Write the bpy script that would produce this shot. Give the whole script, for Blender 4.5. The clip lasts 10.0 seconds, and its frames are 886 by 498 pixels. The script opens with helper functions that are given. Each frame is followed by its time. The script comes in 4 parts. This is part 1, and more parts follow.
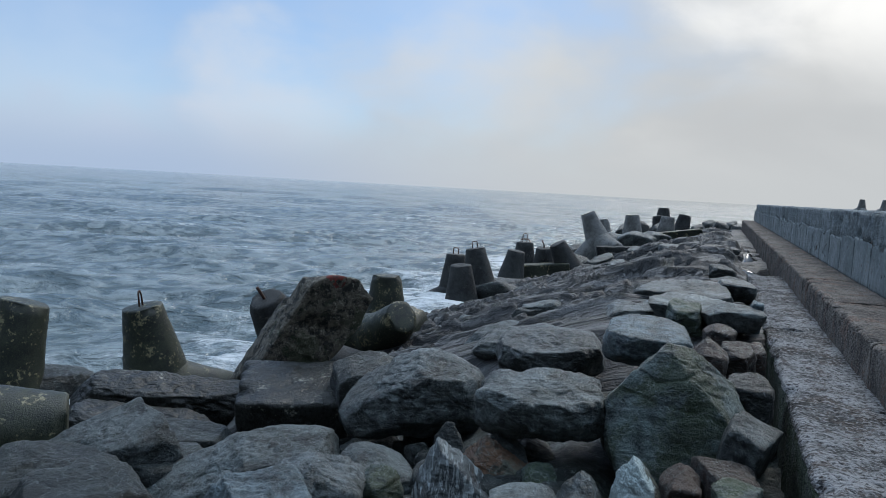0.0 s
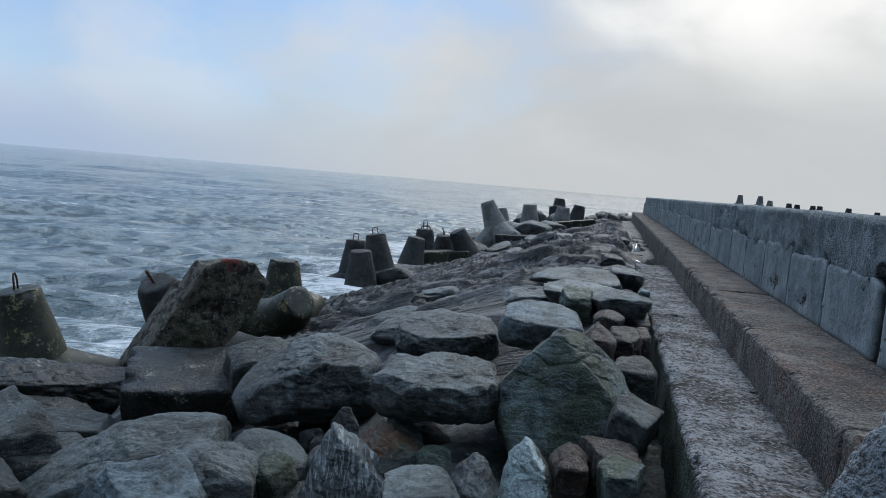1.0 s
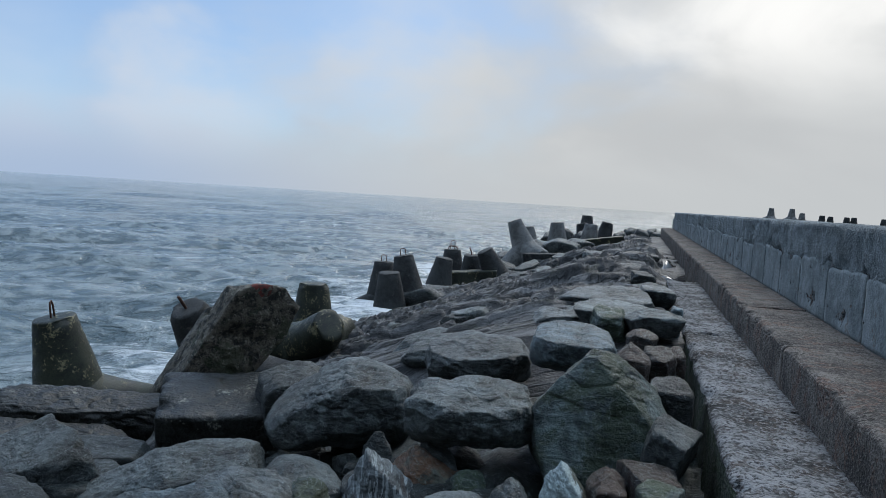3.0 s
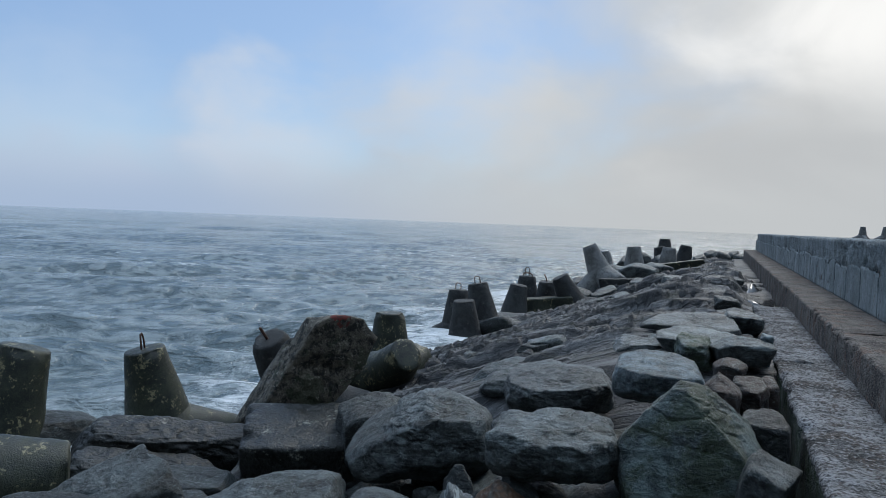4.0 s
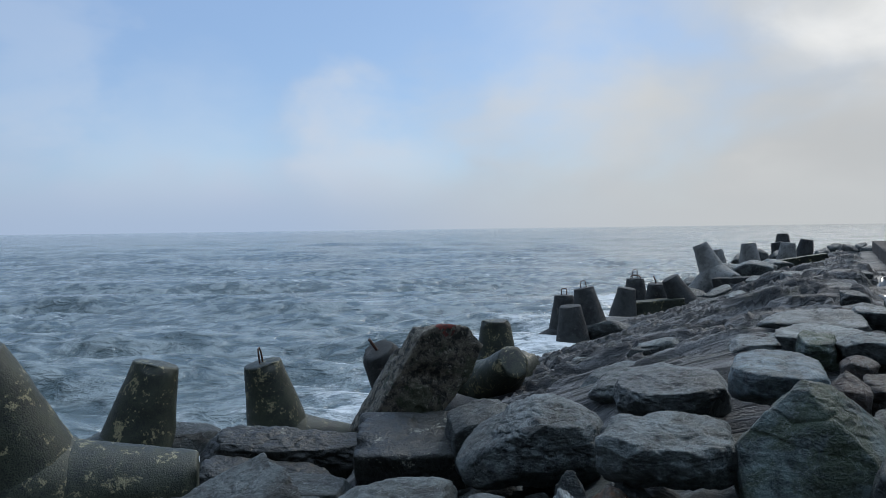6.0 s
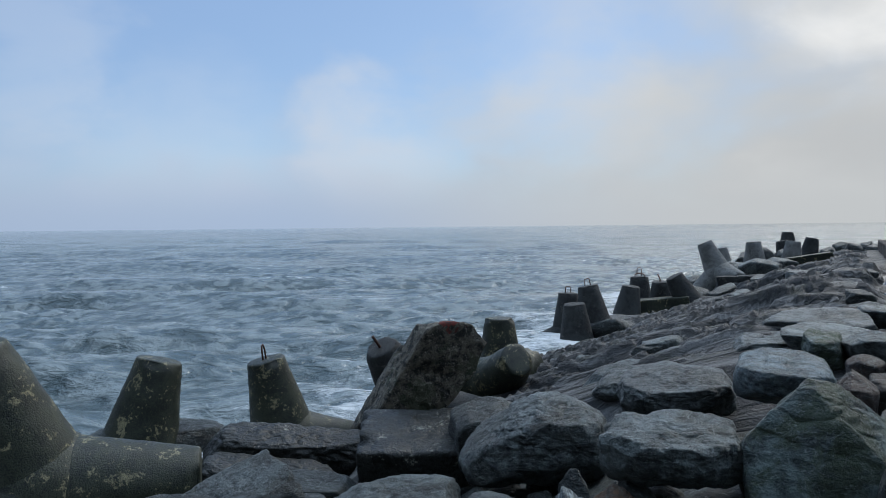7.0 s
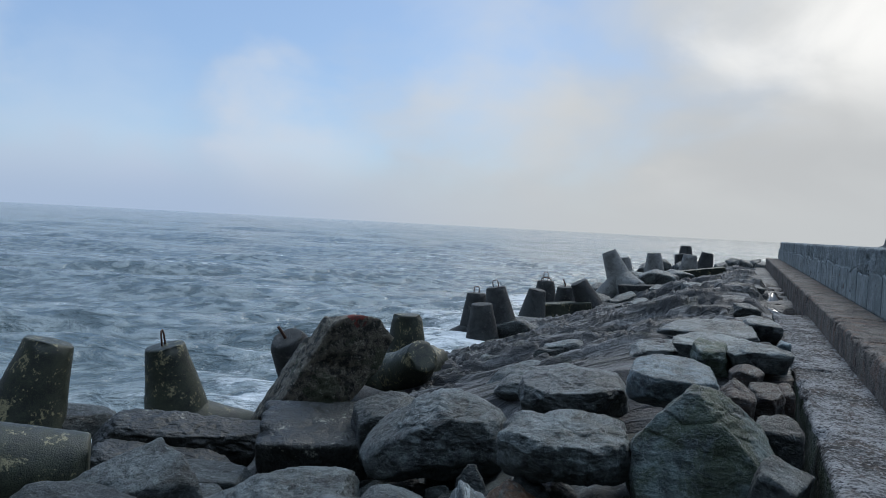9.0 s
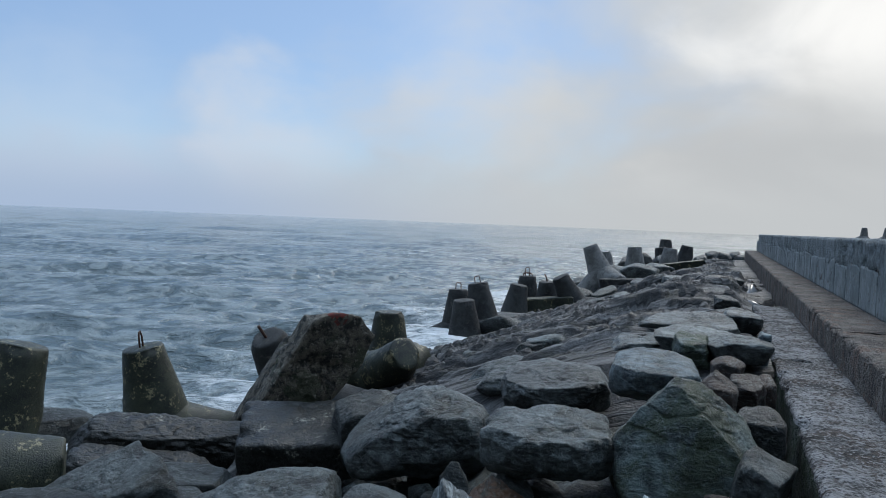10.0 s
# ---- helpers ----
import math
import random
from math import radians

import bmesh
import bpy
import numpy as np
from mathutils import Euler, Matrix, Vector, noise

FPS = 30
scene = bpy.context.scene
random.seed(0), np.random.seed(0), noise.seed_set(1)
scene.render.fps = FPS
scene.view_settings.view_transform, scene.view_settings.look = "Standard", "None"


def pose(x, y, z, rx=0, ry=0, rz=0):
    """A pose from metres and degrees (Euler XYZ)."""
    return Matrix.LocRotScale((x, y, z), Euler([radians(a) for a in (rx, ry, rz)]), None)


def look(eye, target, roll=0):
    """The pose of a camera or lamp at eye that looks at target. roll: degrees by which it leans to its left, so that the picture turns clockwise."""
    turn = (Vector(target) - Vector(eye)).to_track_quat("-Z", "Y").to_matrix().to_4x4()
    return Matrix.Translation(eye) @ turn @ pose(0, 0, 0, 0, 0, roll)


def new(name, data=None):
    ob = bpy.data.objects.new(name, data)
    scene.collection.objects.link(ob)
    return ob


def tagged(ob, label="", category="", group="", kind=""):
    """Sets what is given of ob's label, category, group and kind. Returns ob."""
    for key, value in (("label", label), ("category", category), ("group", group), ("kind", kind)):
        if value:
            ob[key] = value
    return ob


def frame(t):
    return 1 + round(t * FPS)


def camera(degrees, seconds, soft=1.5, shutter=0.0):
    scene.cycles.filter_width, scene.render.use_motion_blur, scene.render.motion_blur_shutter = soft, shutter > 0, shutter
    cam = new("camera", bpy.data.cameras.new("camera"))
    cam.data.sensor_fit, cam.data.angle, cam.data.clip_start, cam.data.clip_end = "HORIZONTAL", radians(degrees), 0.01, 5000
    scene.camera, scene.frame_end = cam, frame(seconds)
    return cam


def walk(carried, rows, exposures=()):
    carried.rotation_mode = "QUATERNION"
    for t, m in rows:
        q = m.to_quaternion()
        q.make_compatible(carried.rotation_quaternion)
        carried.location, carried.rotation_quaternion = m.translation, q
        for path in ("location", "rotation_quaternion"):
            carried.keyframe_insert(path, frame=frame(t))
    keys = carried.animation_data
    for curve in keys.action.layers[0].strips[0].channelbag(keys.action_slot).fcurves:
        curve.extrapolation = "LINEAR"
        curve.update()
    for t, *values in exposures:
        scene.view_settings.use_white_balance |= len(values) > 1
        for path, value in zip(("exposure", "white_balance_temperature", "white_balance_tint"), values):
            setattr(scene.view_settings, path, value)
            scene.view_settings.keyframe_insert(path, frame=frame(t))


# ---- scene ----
# camera and its walk
cam = camera(62.3, 10.0, soft=0.7)
walk(cam, [
    (0.0, pose(0.000, 0.000, 4.200, 85.13, -3.23, 20.94)),
    (0.5, pose(0.015, 0.021, 4.193, 84.80, -3.58, 16.65)),
    (1.0, pose(0.009, 0.006, 4.184, 84.63, -4.84, 13.27)),
    (1.5, pose(0.007, 0.003, 4.191, 84.98, -5.06, 11.37)),
    (2.0, pose(0.006, 0.006, 4.200, 85.74, -4.41, 12.01)),
    (3.5, pose(-0.040, 0.029, 4.216, 86.36, -3.09, 17.90)),
    (4.0, pose(-0.061, 0.039, 4.233, 87.83, -2.17, 20.95)),
    (4.5, pose(-0.059, 0.001, 4.234, 89.56, -1.19, 23.86)),
    (5.0, pose(-0.027, 0.003, 4.225, 89.75, 0.25, 25.99)),
    (5.5, pose(-0.017, 0.011, 4.222, 88.76, 1.13, 28.24)),
    (7.0, pose(-0.030, 0.058, 4.207, 88.22, 0.59, 29.27)),
    (7.5, pose(-0.046, 0.050, 4.208, 88.12, -1.23, 26.10)),
    (8.0, pose(-0.025, -0.005, 4.220, 88.16, -1.87, 24.49)),
    (8.5, pose(-0.016, 0.004, 4.210, 88.54, -2.09, 23.45)),
    (9.0, pose(-0.008, -0.003, 4.209, 88.06, -3.01, 22.52)),
    (9.5, pose(-0.007, 0.017, 4.200, 87.43, -3.08, 21.74)),
    (10.0, pose(-0.018, 0.073, 4.198, 87.87, -2.29, 21.07)),
], exposures=((0.0, 0.02), (2.2, 0.02), (4.0, -0.06), (5.6, -0.06), (7.5, -0.06), (10.0, -0.04)))

# ---- world and sun: broken cloud, the sun behind a thin place in it ----
SUN_AZ, SUN_EL = radians(9.0), radians(44)
SUN_DIR = Vector((math.sin(SUN_AZ) * math.cos(SUN_EL), math.cos(SUN_AZ) * math.cos(SUN_EL), math.sin(SUN_EL)))


class Nodes:
    """A small wrapper that makes and links shader nodes."""

    def __init__(self, tree):
        self.tree = tree
        tree.nodes.clear()

    def add(self, kind, links=(), **props):
        node = self.tree.nodes.new(kind)
        for key, value in props.items():
            setattr(node, key, value)
        for key, value in dict(links).items():
            socket = node.inputs[key]
            if isinstance(value, bpy.types.NodeSocket):
                self.tree.links.new(value, socket)
            else:
                socket.default_value = value
        return node

    def math(self, op, a, b=0.0, clamp=False):
        return self.add("ShaderNodeMath", {0: a, 1: b}, operation=op, use_clamp=clamp).outputs[0]

    def mix(self, fac, a, b, blend="MIX"):
        n = self.add("ShaderNodeMix", {0: fac, 6: a, 7: b}, data_type="RGBA", blend_type=blend)
        return n.outputs[2]

    def span(self, value, lo, hi, out0=0.0, out1=1.0):
        n = self.add("ShaderNodeMapRange", {0: value, 1: lo, 2: hi, 3: out0, 4: out1}, interpolation_type="SMOOTHSTEP")
        return n.outputs[0]

    def noise(self, vector, scale, detail=4.0, rough=0.55, warp=0.0):
        n = self.add("ShaderNodeTexNoise", {"Vector": vector, "Scale": scale, "Detail": detail, "Roughness": rough, "Distortion": warp})
        return n.outputs[0]

    def mapped(self, vector, scale=(1, 1, 1), turn=(0, 0, 0), shift=(0, 0, 0)):
        return self.add("ShaderNodeMapping", {"Vector": vector, "Scale": scale, "Rotation": turn, "Location": shift}).outputs[0]

    def dot(self, a, b):
        return self.add("ShaderNodeVectorMath", {0: a, 1: b}, operation="DOT_PRODUCT").outputs["Value"]


world = bpy.data.worlds.new("sky")
scene.world = world
world.use_nodes = True
w = Nodes(world.node_tree)
sky = w.add("ShaderNodeTexSky", sky_type="NISHITA", sun_disc=False, sun_elevation=SUN_EL, sun_rotation=SUN_AZ, air_density=1.0, dust_density=0.6)
way = w.add("ShaderNodeTexCoord").outputs["Generated"]
height = w.dot(way, (0, 0, 1))


def heading(az, el):
    """The way to a place in the sky, az degrees to the right of north and el up."""
    return (math.sin(radians(az)) * math.cos(radians(el)), math.cos(radians(az)) * math.cos(radians(el)), math.sin(radians(el)))


tosun = w.dot(way, heading(9.0, 13.0))
side = w.dot(way, (-0.80, 0.60, 0.0))
puff = w.noise(w.mapped(way, (1, 1, 2.2), shift=(0.4, 0.0, 0.3)), 2.6, 4.0, 0.5, 0.3)
wisp = w.noise(w.mapped(way, (1, 1, 1.7), shift=(3.1, 1.0, 0.2)), 5.5, 5.0, 0.5, 0.2)
blue = w.mix(0.5, w.mix(1.0, sky.outputs[0], (0.10, 0.115, 0.125, 1), "MULTIPLY"), (0.32, 0.49, 0.82, 1))
lit = w.mix(w.span(tosun, 0.55, 0.97), (0.50, 0.59, 0.75, 1), (0.625, 0.645, 0.655, 1))
shade = w.mix(w.span(tosun, 0.55, 0.97), (0.43, 0.525, 0.69, 1), (0.545, 0.565, 0.58, 1))
cloud = w.mix(w.span(puff, 0.40, 0.62), shade, lit)
cover = w.math("ADD", w.math("MULTIPLY", puff, 1.9), w.span(side, 0.99, 0.45, -0.80, 0.25))
cover = w.math("ADD", cover, w.span(height, 0.28, 0.02, -0.12, 0.42))
cover = w.math("ADD", cover, w.math("MULTIPLY", w.math("MULTIPLY", w.math("SUBTRACT", wisp, 0.5), 1.5), w.span(side, 0.62, 0.88)))
body = w.mix(w.span(cover, 0.15, 1.15, 0.08, 1.0), blue, cloud)
# lit heads of cloud
for az, el, wide, much in ((-34.5, 6.2, 7.0, 0.36), (-57.0, 11.0, 6.0, 0.22), (-49.0, 5.0, 9.0, 0.25), (-20.0, 13.5, 8.0, 0.25)):
    near = w.math("ADD", w.dot(way, heading(az, el)), w.math("MULTIPLY", w.math("SUBTRACT", wisp, 0.5), 0.022))
    body = w.mix(w.span(near, math.cos(radians(wide)), 1.0, 0.0, much), body, (0.71, 0.77, 0.85, 1))
haze = w.mix(w.span(tosun, 0.6, 0.98), (0.40, 0.51, 0.69, 1), (0.56, 0.585, 0.60, 1))
body = w.mix(w.span(height, 0.10, 0.0, 0.0, 0.95), body, haze)
# the bright thin place round the sun
bright = w.math("ADD", tosun, w.math("MULTIPLY", w.math("SUBTRACT", w.noise(w.mapped(way, (1, 1, 1.6), shift=(1.7, 0.3, 0.9)), 6.5, 5.0, 0.5, 0.4), 0.5), 0.07))
body = w.mix(w.math("MULTIPLY", w.span(bright, 0.958, 1.012), w.span(height, 0.10, 0.24)), body, (1.0, 1.0, 0.985, 1))
# an overcast sky: three times as bright overhead, dimmer away from the sun
body = w.mix(1.0, body, w.add("ShaderNodeCombineColor", {k: w.math("MULTIPLY", w.span(height, 0.36, 1.0, 1.0, much), w.span(tosun, 0.45, -0.7, 1.0, 0.24)) for k, much in enumerate((2.6, 2.85, 2.95))}).outputs[0], "MULTIPLY")
bg = w.add("ShaderNodeBackground", {0: body, 1: 1.0})
w.add("ShaderNodeOutputWorld", {0: bg.outputs[0]})

sun = new("sun", bpy.data.lights.new("sun", "SUN"))
sun.data.energy, sun.data.angle, sun.data.color = 1.5, radians(26), (1.0, 0.985, 0.95)
sun.matrix_world = look(SUN_DIR * 50, (0, 0, 0))


# ---- materials ----
def material(name):
    m = bpy.data.materials.new(name)
    m.use_nodes = True
    n = Nodes(m.node_tree)
    return m, n


def finish(n, colour, rough, bump=None, strength=0.5, distance=0.02, spec=0.4, coat=0.0):
    links = {"Base Color": colour, "Roughness": rough, "Specular IOR Level": spec, "Coat Weight": coat}
    if bump is not None:
        links["Normal"] = n.add("ShaderNodeBump", {"Strength": strength, "Distance": distance, "Height": bump}).outputs[0]
    s = n.add("ShaderNodeBsdfPrincipled", links)
    n.add("ShaderNodeOutputMaterial", {0: s.outputs[0]})


def rock_material(name, dark, light, stain, stain_lo=0.56, stripes=0.0, rough=0.56, quartz=False, relief=0.075):
    """Broken rock: tonal variation at three scales, mineral stains, veins, pits."""
    m, n = material(name)
    rnd = n.add("ShaderNodeObjectInfo").outputs["Random"]
    pos = local = n.add("ShaderNodeTexCoord").outputs["Object"]
    pos = n.add("ShaderNodeVectorMath", {0: pos, 1: n.add("ShaderNodeCombineXYZ", {0: n.math("MULTIPLY", rnd, 31.0), 1: n.math("MULTIPLY", rnd, 17.0)}).outputs[0]}, operation="ADD").outputs[0]
    big = n.noise(pos, 1.7, 4.0, 0.6, 0.5)
    mid = n.noise(pos, 11.0, 7.0, 0.72)
    fine = n.noise(pos, 55.0, 4.0, 0.75)
    strata = n.noise(n.mapped(pos, (1.0, 1.3, 3.2), (0.5, 0.35, 0.4)), 3.4, 6.0, 0.65, 0.9)
    tone = n.math("ADD", n.math("MULTIPLY", big, 0.5), n.math("MULTIPLY", mid, 0.5))
    col = n.mix(n.span(tone, 0.40, 0.60), dark, light)
    col = n.mix(n.span(n.noise(pos, 2.6, 6.0, 0.7, 0.4), stain_lo - 0.05, stain_lo + 0.05, 0.0, 0.8), col, stain)
    col = n.mix(n.span(strata, 0.53, 0.62, 0.0, 0.55), col, dark)
    vein = n.math("ABSOLUTE", n.math("SUBTRACT", n.noise(n.mapped(pos, (1, 1, 2.5), (0.5, 0.3, 0.4)), 5.0, 5.0, 0.6, 0.8), 0.5))
    col = n.mix(n.span(vein, 0.010, 0.0, 0.0, 0.45), col, (0.45, 0.46, 0.47, 1))
    if stripes:
        lines = n.noise(n.mapped(pos, (14.0, 2.0, 4.0), (0.6, 0.7, 0.9)), 2.4, 3.0, 0.6, 0.5)
        col = n.mix(n.span(lines, 0.50, 0.58, 0.0, stripes), col, (0.55, 0.55, 0.57, 1))
    col = n.mix(n.span(fine, 0.54, 0.66, 0.0, 0.28), col, light)
    col = n.mix(n.span(fine, 0.46, 0.36, 0.0, 0.35), col, dark)
    if quartz:
        across = n.math("ADD", n.dot(local, (1.0, 0.25, 0.35)), n.math("MULTIPLY", n.math("SUBTRACT", mid, 0.5), 0.35))
        face = n.mix(n.span(fine, 0.40, 0.60), (0.58, 0.63, 0.64, 1), (0.80, 0.84, 0.86, 1))
        col = n.mix(n.span(across, 0.09, 0.06), col, face)
    bright = n.math("ADD", 0.82, n.math("MULTIPLY", rnd, 0.36))
    col = n.mix(1.0, col, n.add("ShaderNodeCombineColor", {0: n.math("MULTIPLY", bright, 0.88), 1: bright, 2: n.math("MULTIPLY", bright, 0.98)}).outputs[0], "MULTIPLY")
    h = n.math("ADD", n.math("MULTIPLY", mid, 1.0), n.math("MULTIPLY", fine, 0.28))
    h = n.math("ADD", h, n.math("MULTIPLY", strata, 0.55))
    finish(n, col, n.span(mid, 0.3, 0.7, rough - 0.2, rough + 0.12), h, 1.0, relief, 0.5)
    return m


ROCK = {
    "green": rock_material("green_grey_rock", (0.022, 0.031, 0.031, 1), (0.190, 0.230, 0.228, 1), (0.045, 0.060, 0.022, 1), 0.50),
    "dark": rock_material("dark_rock", (0.007, 0.009, 0.009, 1), (0.055, 0.060, 0.060, 1), (0.025, 0.026, 0.021, 1)),
    "grey": rock_material("grey_rock", (0.025, 0.028, 0.029, 1), (0.213, 0.217, 0.225, 1), (0.066, 0.065, 0.058, 1)),
    "pale": rock_material("pale_rock", (0.034, 0.039, 0.040, 1), (0.25, 0.262, 0.268, 1), (0.106, 0.106, 0.102, 1)),
    "blue": rock_material("blue_grey_rock", (0.034, 0.045, 0.054, 1), (0.279, 0.325, 0.364, 1), (0.092, 0.109, 0.109, 1)),
    "brown": rock_material("brown_rock", (0.009, 0.007, 0.006, 1), (0.075, 0.046, 0.036, 1), (0.068, 0.036, 0.026, 1), 0.52),
    "orange": rock_material("rusty_rock", (0.037, 0.035, 0.029, 1), (0.20, 0.19, 0.15, 1), (0.20, 0.082, 0.042, 1), 0.46),
    "white": rock_material("quartz_rock", (0.034, 0.034, 0.025, 1), (0.165, 0.159, 0.117, 1), (0.068, 0.058, 0.039, 1), quartz=True),
    "striped": rock_material("striped_rock", (0.034, 0.035, 0.039, 1), (0.179, 0.182, 0.190, 1), (0.106, 0.073, 0.058, 1), 0.6, 0.55),
    "slate": rock_material("slate_grey_rock", (0.014, 0.017, 0.017, 1), (0.175, 0.184, 0.188, 1), (0.060, 0.062, 0.056, 1)),
}


def concrete_material(name, dark, light, patch, patch_lo=0.60, rough=0.8, pits=90.0, depth=0.012, streak=0.0, grit=1.0):
    """Old cast concrete: cloudy tone, pits, lichen or algae patches, streaks that run down."""
    m, n = material(name)
    rnd = n.add("ShaderNodeObjectInfo").outputs["Random"]
    pos = n.add("ShaderNodeTexCoord").outputs["Object"]
    pos = n.add("ShaderNodeVectorMath", {0: pos, 1: n.add("ShaderNodeCombineXYZ", {0: n.math("MULTIPLY", rnd, 23.0), 2: n.math("MULTIPLY", rnd, 9.0)}).outputs[0]}, operation="ADD").outputs[0]
    big = n.noise(pos, 1.3, 5.0, 0.6, 0.3)
    mid = n.noise(pos, 7.0, 6.0, 0.65)
    fine = n.noise(pos, pits, 3.0, 0.6)
    col = n.mix(n.span(n.math("ADD", n.math("MULTIPLY", big, 0.55), n.math("MULTIPLY", mid, 0.45)), 0.40, 0.60), dark, light)
    spots = n.math("ADD", n.math("MULTIPLY", n.noise(pos, 3.2, 6.0, 0.7, 0.4), 0.7), n.math("MULTIPLY", n.noise(pos, 22.0, 3.0, 0.6), 0.3))
    col = n.mix(n.span(spots, patch_lo - 0.03, patch_lo + 0.02, 0.0, 0.85), col, patch)
    if streak:
        run = n.noise(n.mapped(pos, (1.0, 1.0, 0.12)), 7.0, 4.0, 0.65)
        col = n.mix(n.span(run, 0.50, 0.60, 0.0, streak), col, dark)
    col = n.mix(n.span(fine, 0.53, 0.62, 0.0, 0.75 * grit), col, light)
    col = n.mix(n.span(fine, 0.47, 0.38, 0.0, 0.85 * grit), col, dark)
    h = n.math("ADD", n.math("MULTIPLY", fine, 1.0), n.math("MULTIPLY", mid, 0.8))
    finish(n, col, n.span(mid, 0.3, 0.7, rough - 0.12, rough + 0.1), h, 1.0, depth * 2.0, 0.35)
    return m


CONCRETE_WET = concrete_material("algae_dark_concrete", (0.008, 0.012, 0.009, 1), (0.039, 0.045, 0.029, 1), (0.29, 0.26, 0.15, 1), 0.58, 0.5, 60.0, 0.004)
CONCRETE_BEAM = concrete_material("wet_weathered_stone", (0.005, 0.006, 0.005, 1), (0.029, 0.031, 0.028, 1), (0.24, 0.24, 0.20, 1), 0.605, 0.42, 24.0, 0.012)
m_stump, nn = material("stump_concrete")
p = nn.add("ShaderNodeTexCoord").outputs["Object"]
rough_n, grit = nn.noise(p, 8.0, 7.0, 0.7), nn.noise(p, 42.0, 4.0, 0.7)
col = nn.mix(nn.span(rough_n, 0.42, 0.58), (0.020, 0.020, 0.016, 1), (0.17, 0.15, 0.115, 1))
col = nn.mix(nn.span(nn.noise(p, 3.0, 6.0, 0.7), 0.52, 0.60, 0.0, 0.7), col, (0.06, 0.075, 0.04, 1))
col = nn.mix(nn.span(nn.noise(p, 20.0, 5.0, 0.7), 0.58, 0.62, 0.0, 0.8), col, (0.32, 0.30, 0.25, 1))
finish(nn, col, 0.65, nn.math("ADD", rough_n, nn.math("MULTIPLY", grit, 0.5)), 1.0, 0.06)
CONCRETE_TETRA = concrete_material("weathered_dark_concrete", (0.013, 0.014, 0.015, 1), (0.058, 0.063, 0.063, 1), (0.131, 0.131, 0.119, 1), 0.60, 0.72)
CONCRETE_PALE = concrete_material("pale_weathered_concrete", (0.11, 0.115, 0.11, 1), (0.26, 0.265, 0.26, 1), (0.07, 0.075, 0.07, 1), 0.57, 0.8)
CONCRETE_WALL = concrete_material("parapet_concrete", (0.095, 0.116, 0.123, 1), (0.266, 0.304, 0.318, 1), (0.361, 0.399, 0.418, 1), 0.60, 0.85, 45.0, 0.02, 0.5, 0.7)
CONCRETE_PANEL = concrete_material("panel_concrete", (0.12, 0.145, 0.152, 1), (0.26, 0.295, 0.305, 1), (0.14, 0.12, 0.10, 1), 0.60, 0.85, 30.0, 0.006, 0.5, 0.35)
CONCRETE_LEDGE = concrete_material("exposed_aggregate_concrete", (0.014, 0.015, 0.016, 1), (0.25, 0.252, 0.255, 1), (0.055, 0.042, 0.036, 1), 0.545, 0.9, 30.0, 0.022)
CONCRETE_STEP = concrete_material("rust_stained_concrete", (0.045, 0.040, 0.036, 1), (0.20, 0.18, 0.162, 1), (0.15, 0.092, 0.07, 1), 0.55, 0.88, 42.0, 0.022, 0.4)
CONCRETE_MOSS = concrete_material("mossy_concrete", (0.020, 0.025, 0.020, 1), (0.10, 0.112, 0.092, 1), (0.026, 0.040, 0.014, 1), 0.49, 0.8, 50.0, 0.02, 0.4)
CONCRETE_ERODED = concrete_material("eroded_concrete", (0.045, 0.048, 0.048, 1), (0.21, 0.225, 0.23, 1), (0.15, 0.10, 0.075, 1), 0.55, 0.9, 30.0, 0.04)
CONCRETE_LUMP = concrete_material("broken_aggregate_concrete", (0.07, 0.085, 0.095, 1), (0.27, 0.30, 0.32, 1), (0.16, 0.15, 0.145, 1), 0.60, 0.9, 38.0, 0.05)

m_mound, nn = material("layered_mound_rock")
p = nn.add("ShaderNodeTexCoord").outputs["Object"]
bed = nn.mapped(nn.mapped(p, turn=(0, 0, radians(-15))), (0.22, 3.4, 1.0))
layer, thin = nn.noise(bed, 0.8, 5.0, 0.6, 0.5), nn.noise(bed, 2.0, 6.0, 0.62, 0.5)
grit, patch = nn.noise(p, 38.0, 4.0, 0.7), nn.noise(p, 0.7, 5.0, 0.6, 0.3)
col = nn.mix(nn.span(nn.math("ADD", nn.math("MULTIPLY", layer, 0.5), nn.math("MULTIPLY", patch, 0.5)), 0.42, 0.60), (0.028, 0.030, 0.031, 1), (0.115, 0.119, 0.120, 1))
# dark layers: crack shade put into the colour, in hollows of the bump
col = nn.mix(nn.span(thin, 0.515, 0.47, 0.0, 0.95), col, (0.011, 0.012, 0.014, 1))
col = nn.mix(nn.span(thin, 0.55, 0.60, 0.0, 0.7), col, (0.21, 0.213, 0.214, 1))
col = nn.mix(nn.span(nn.noise(p, 1.6, 6.0, 0.7), 0.54, 0.62, 0.0, 0.5), col, (0.050, 0.054, 0.035, 1))
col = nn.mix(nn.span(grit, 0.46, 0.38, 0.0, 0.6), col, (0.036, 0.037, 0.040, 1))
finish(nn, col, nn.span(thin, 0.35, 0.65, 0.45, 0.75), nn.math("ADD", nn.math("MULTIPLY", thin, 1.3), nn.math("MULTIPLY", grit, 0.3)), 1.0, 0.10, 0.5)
m_rubble = rock_material("rubble_rock", (0.008, 0.011, 0.011, 1), (0.051, 0.057, 0.055, 1), (0.021, 0.027, 0.015, 1))

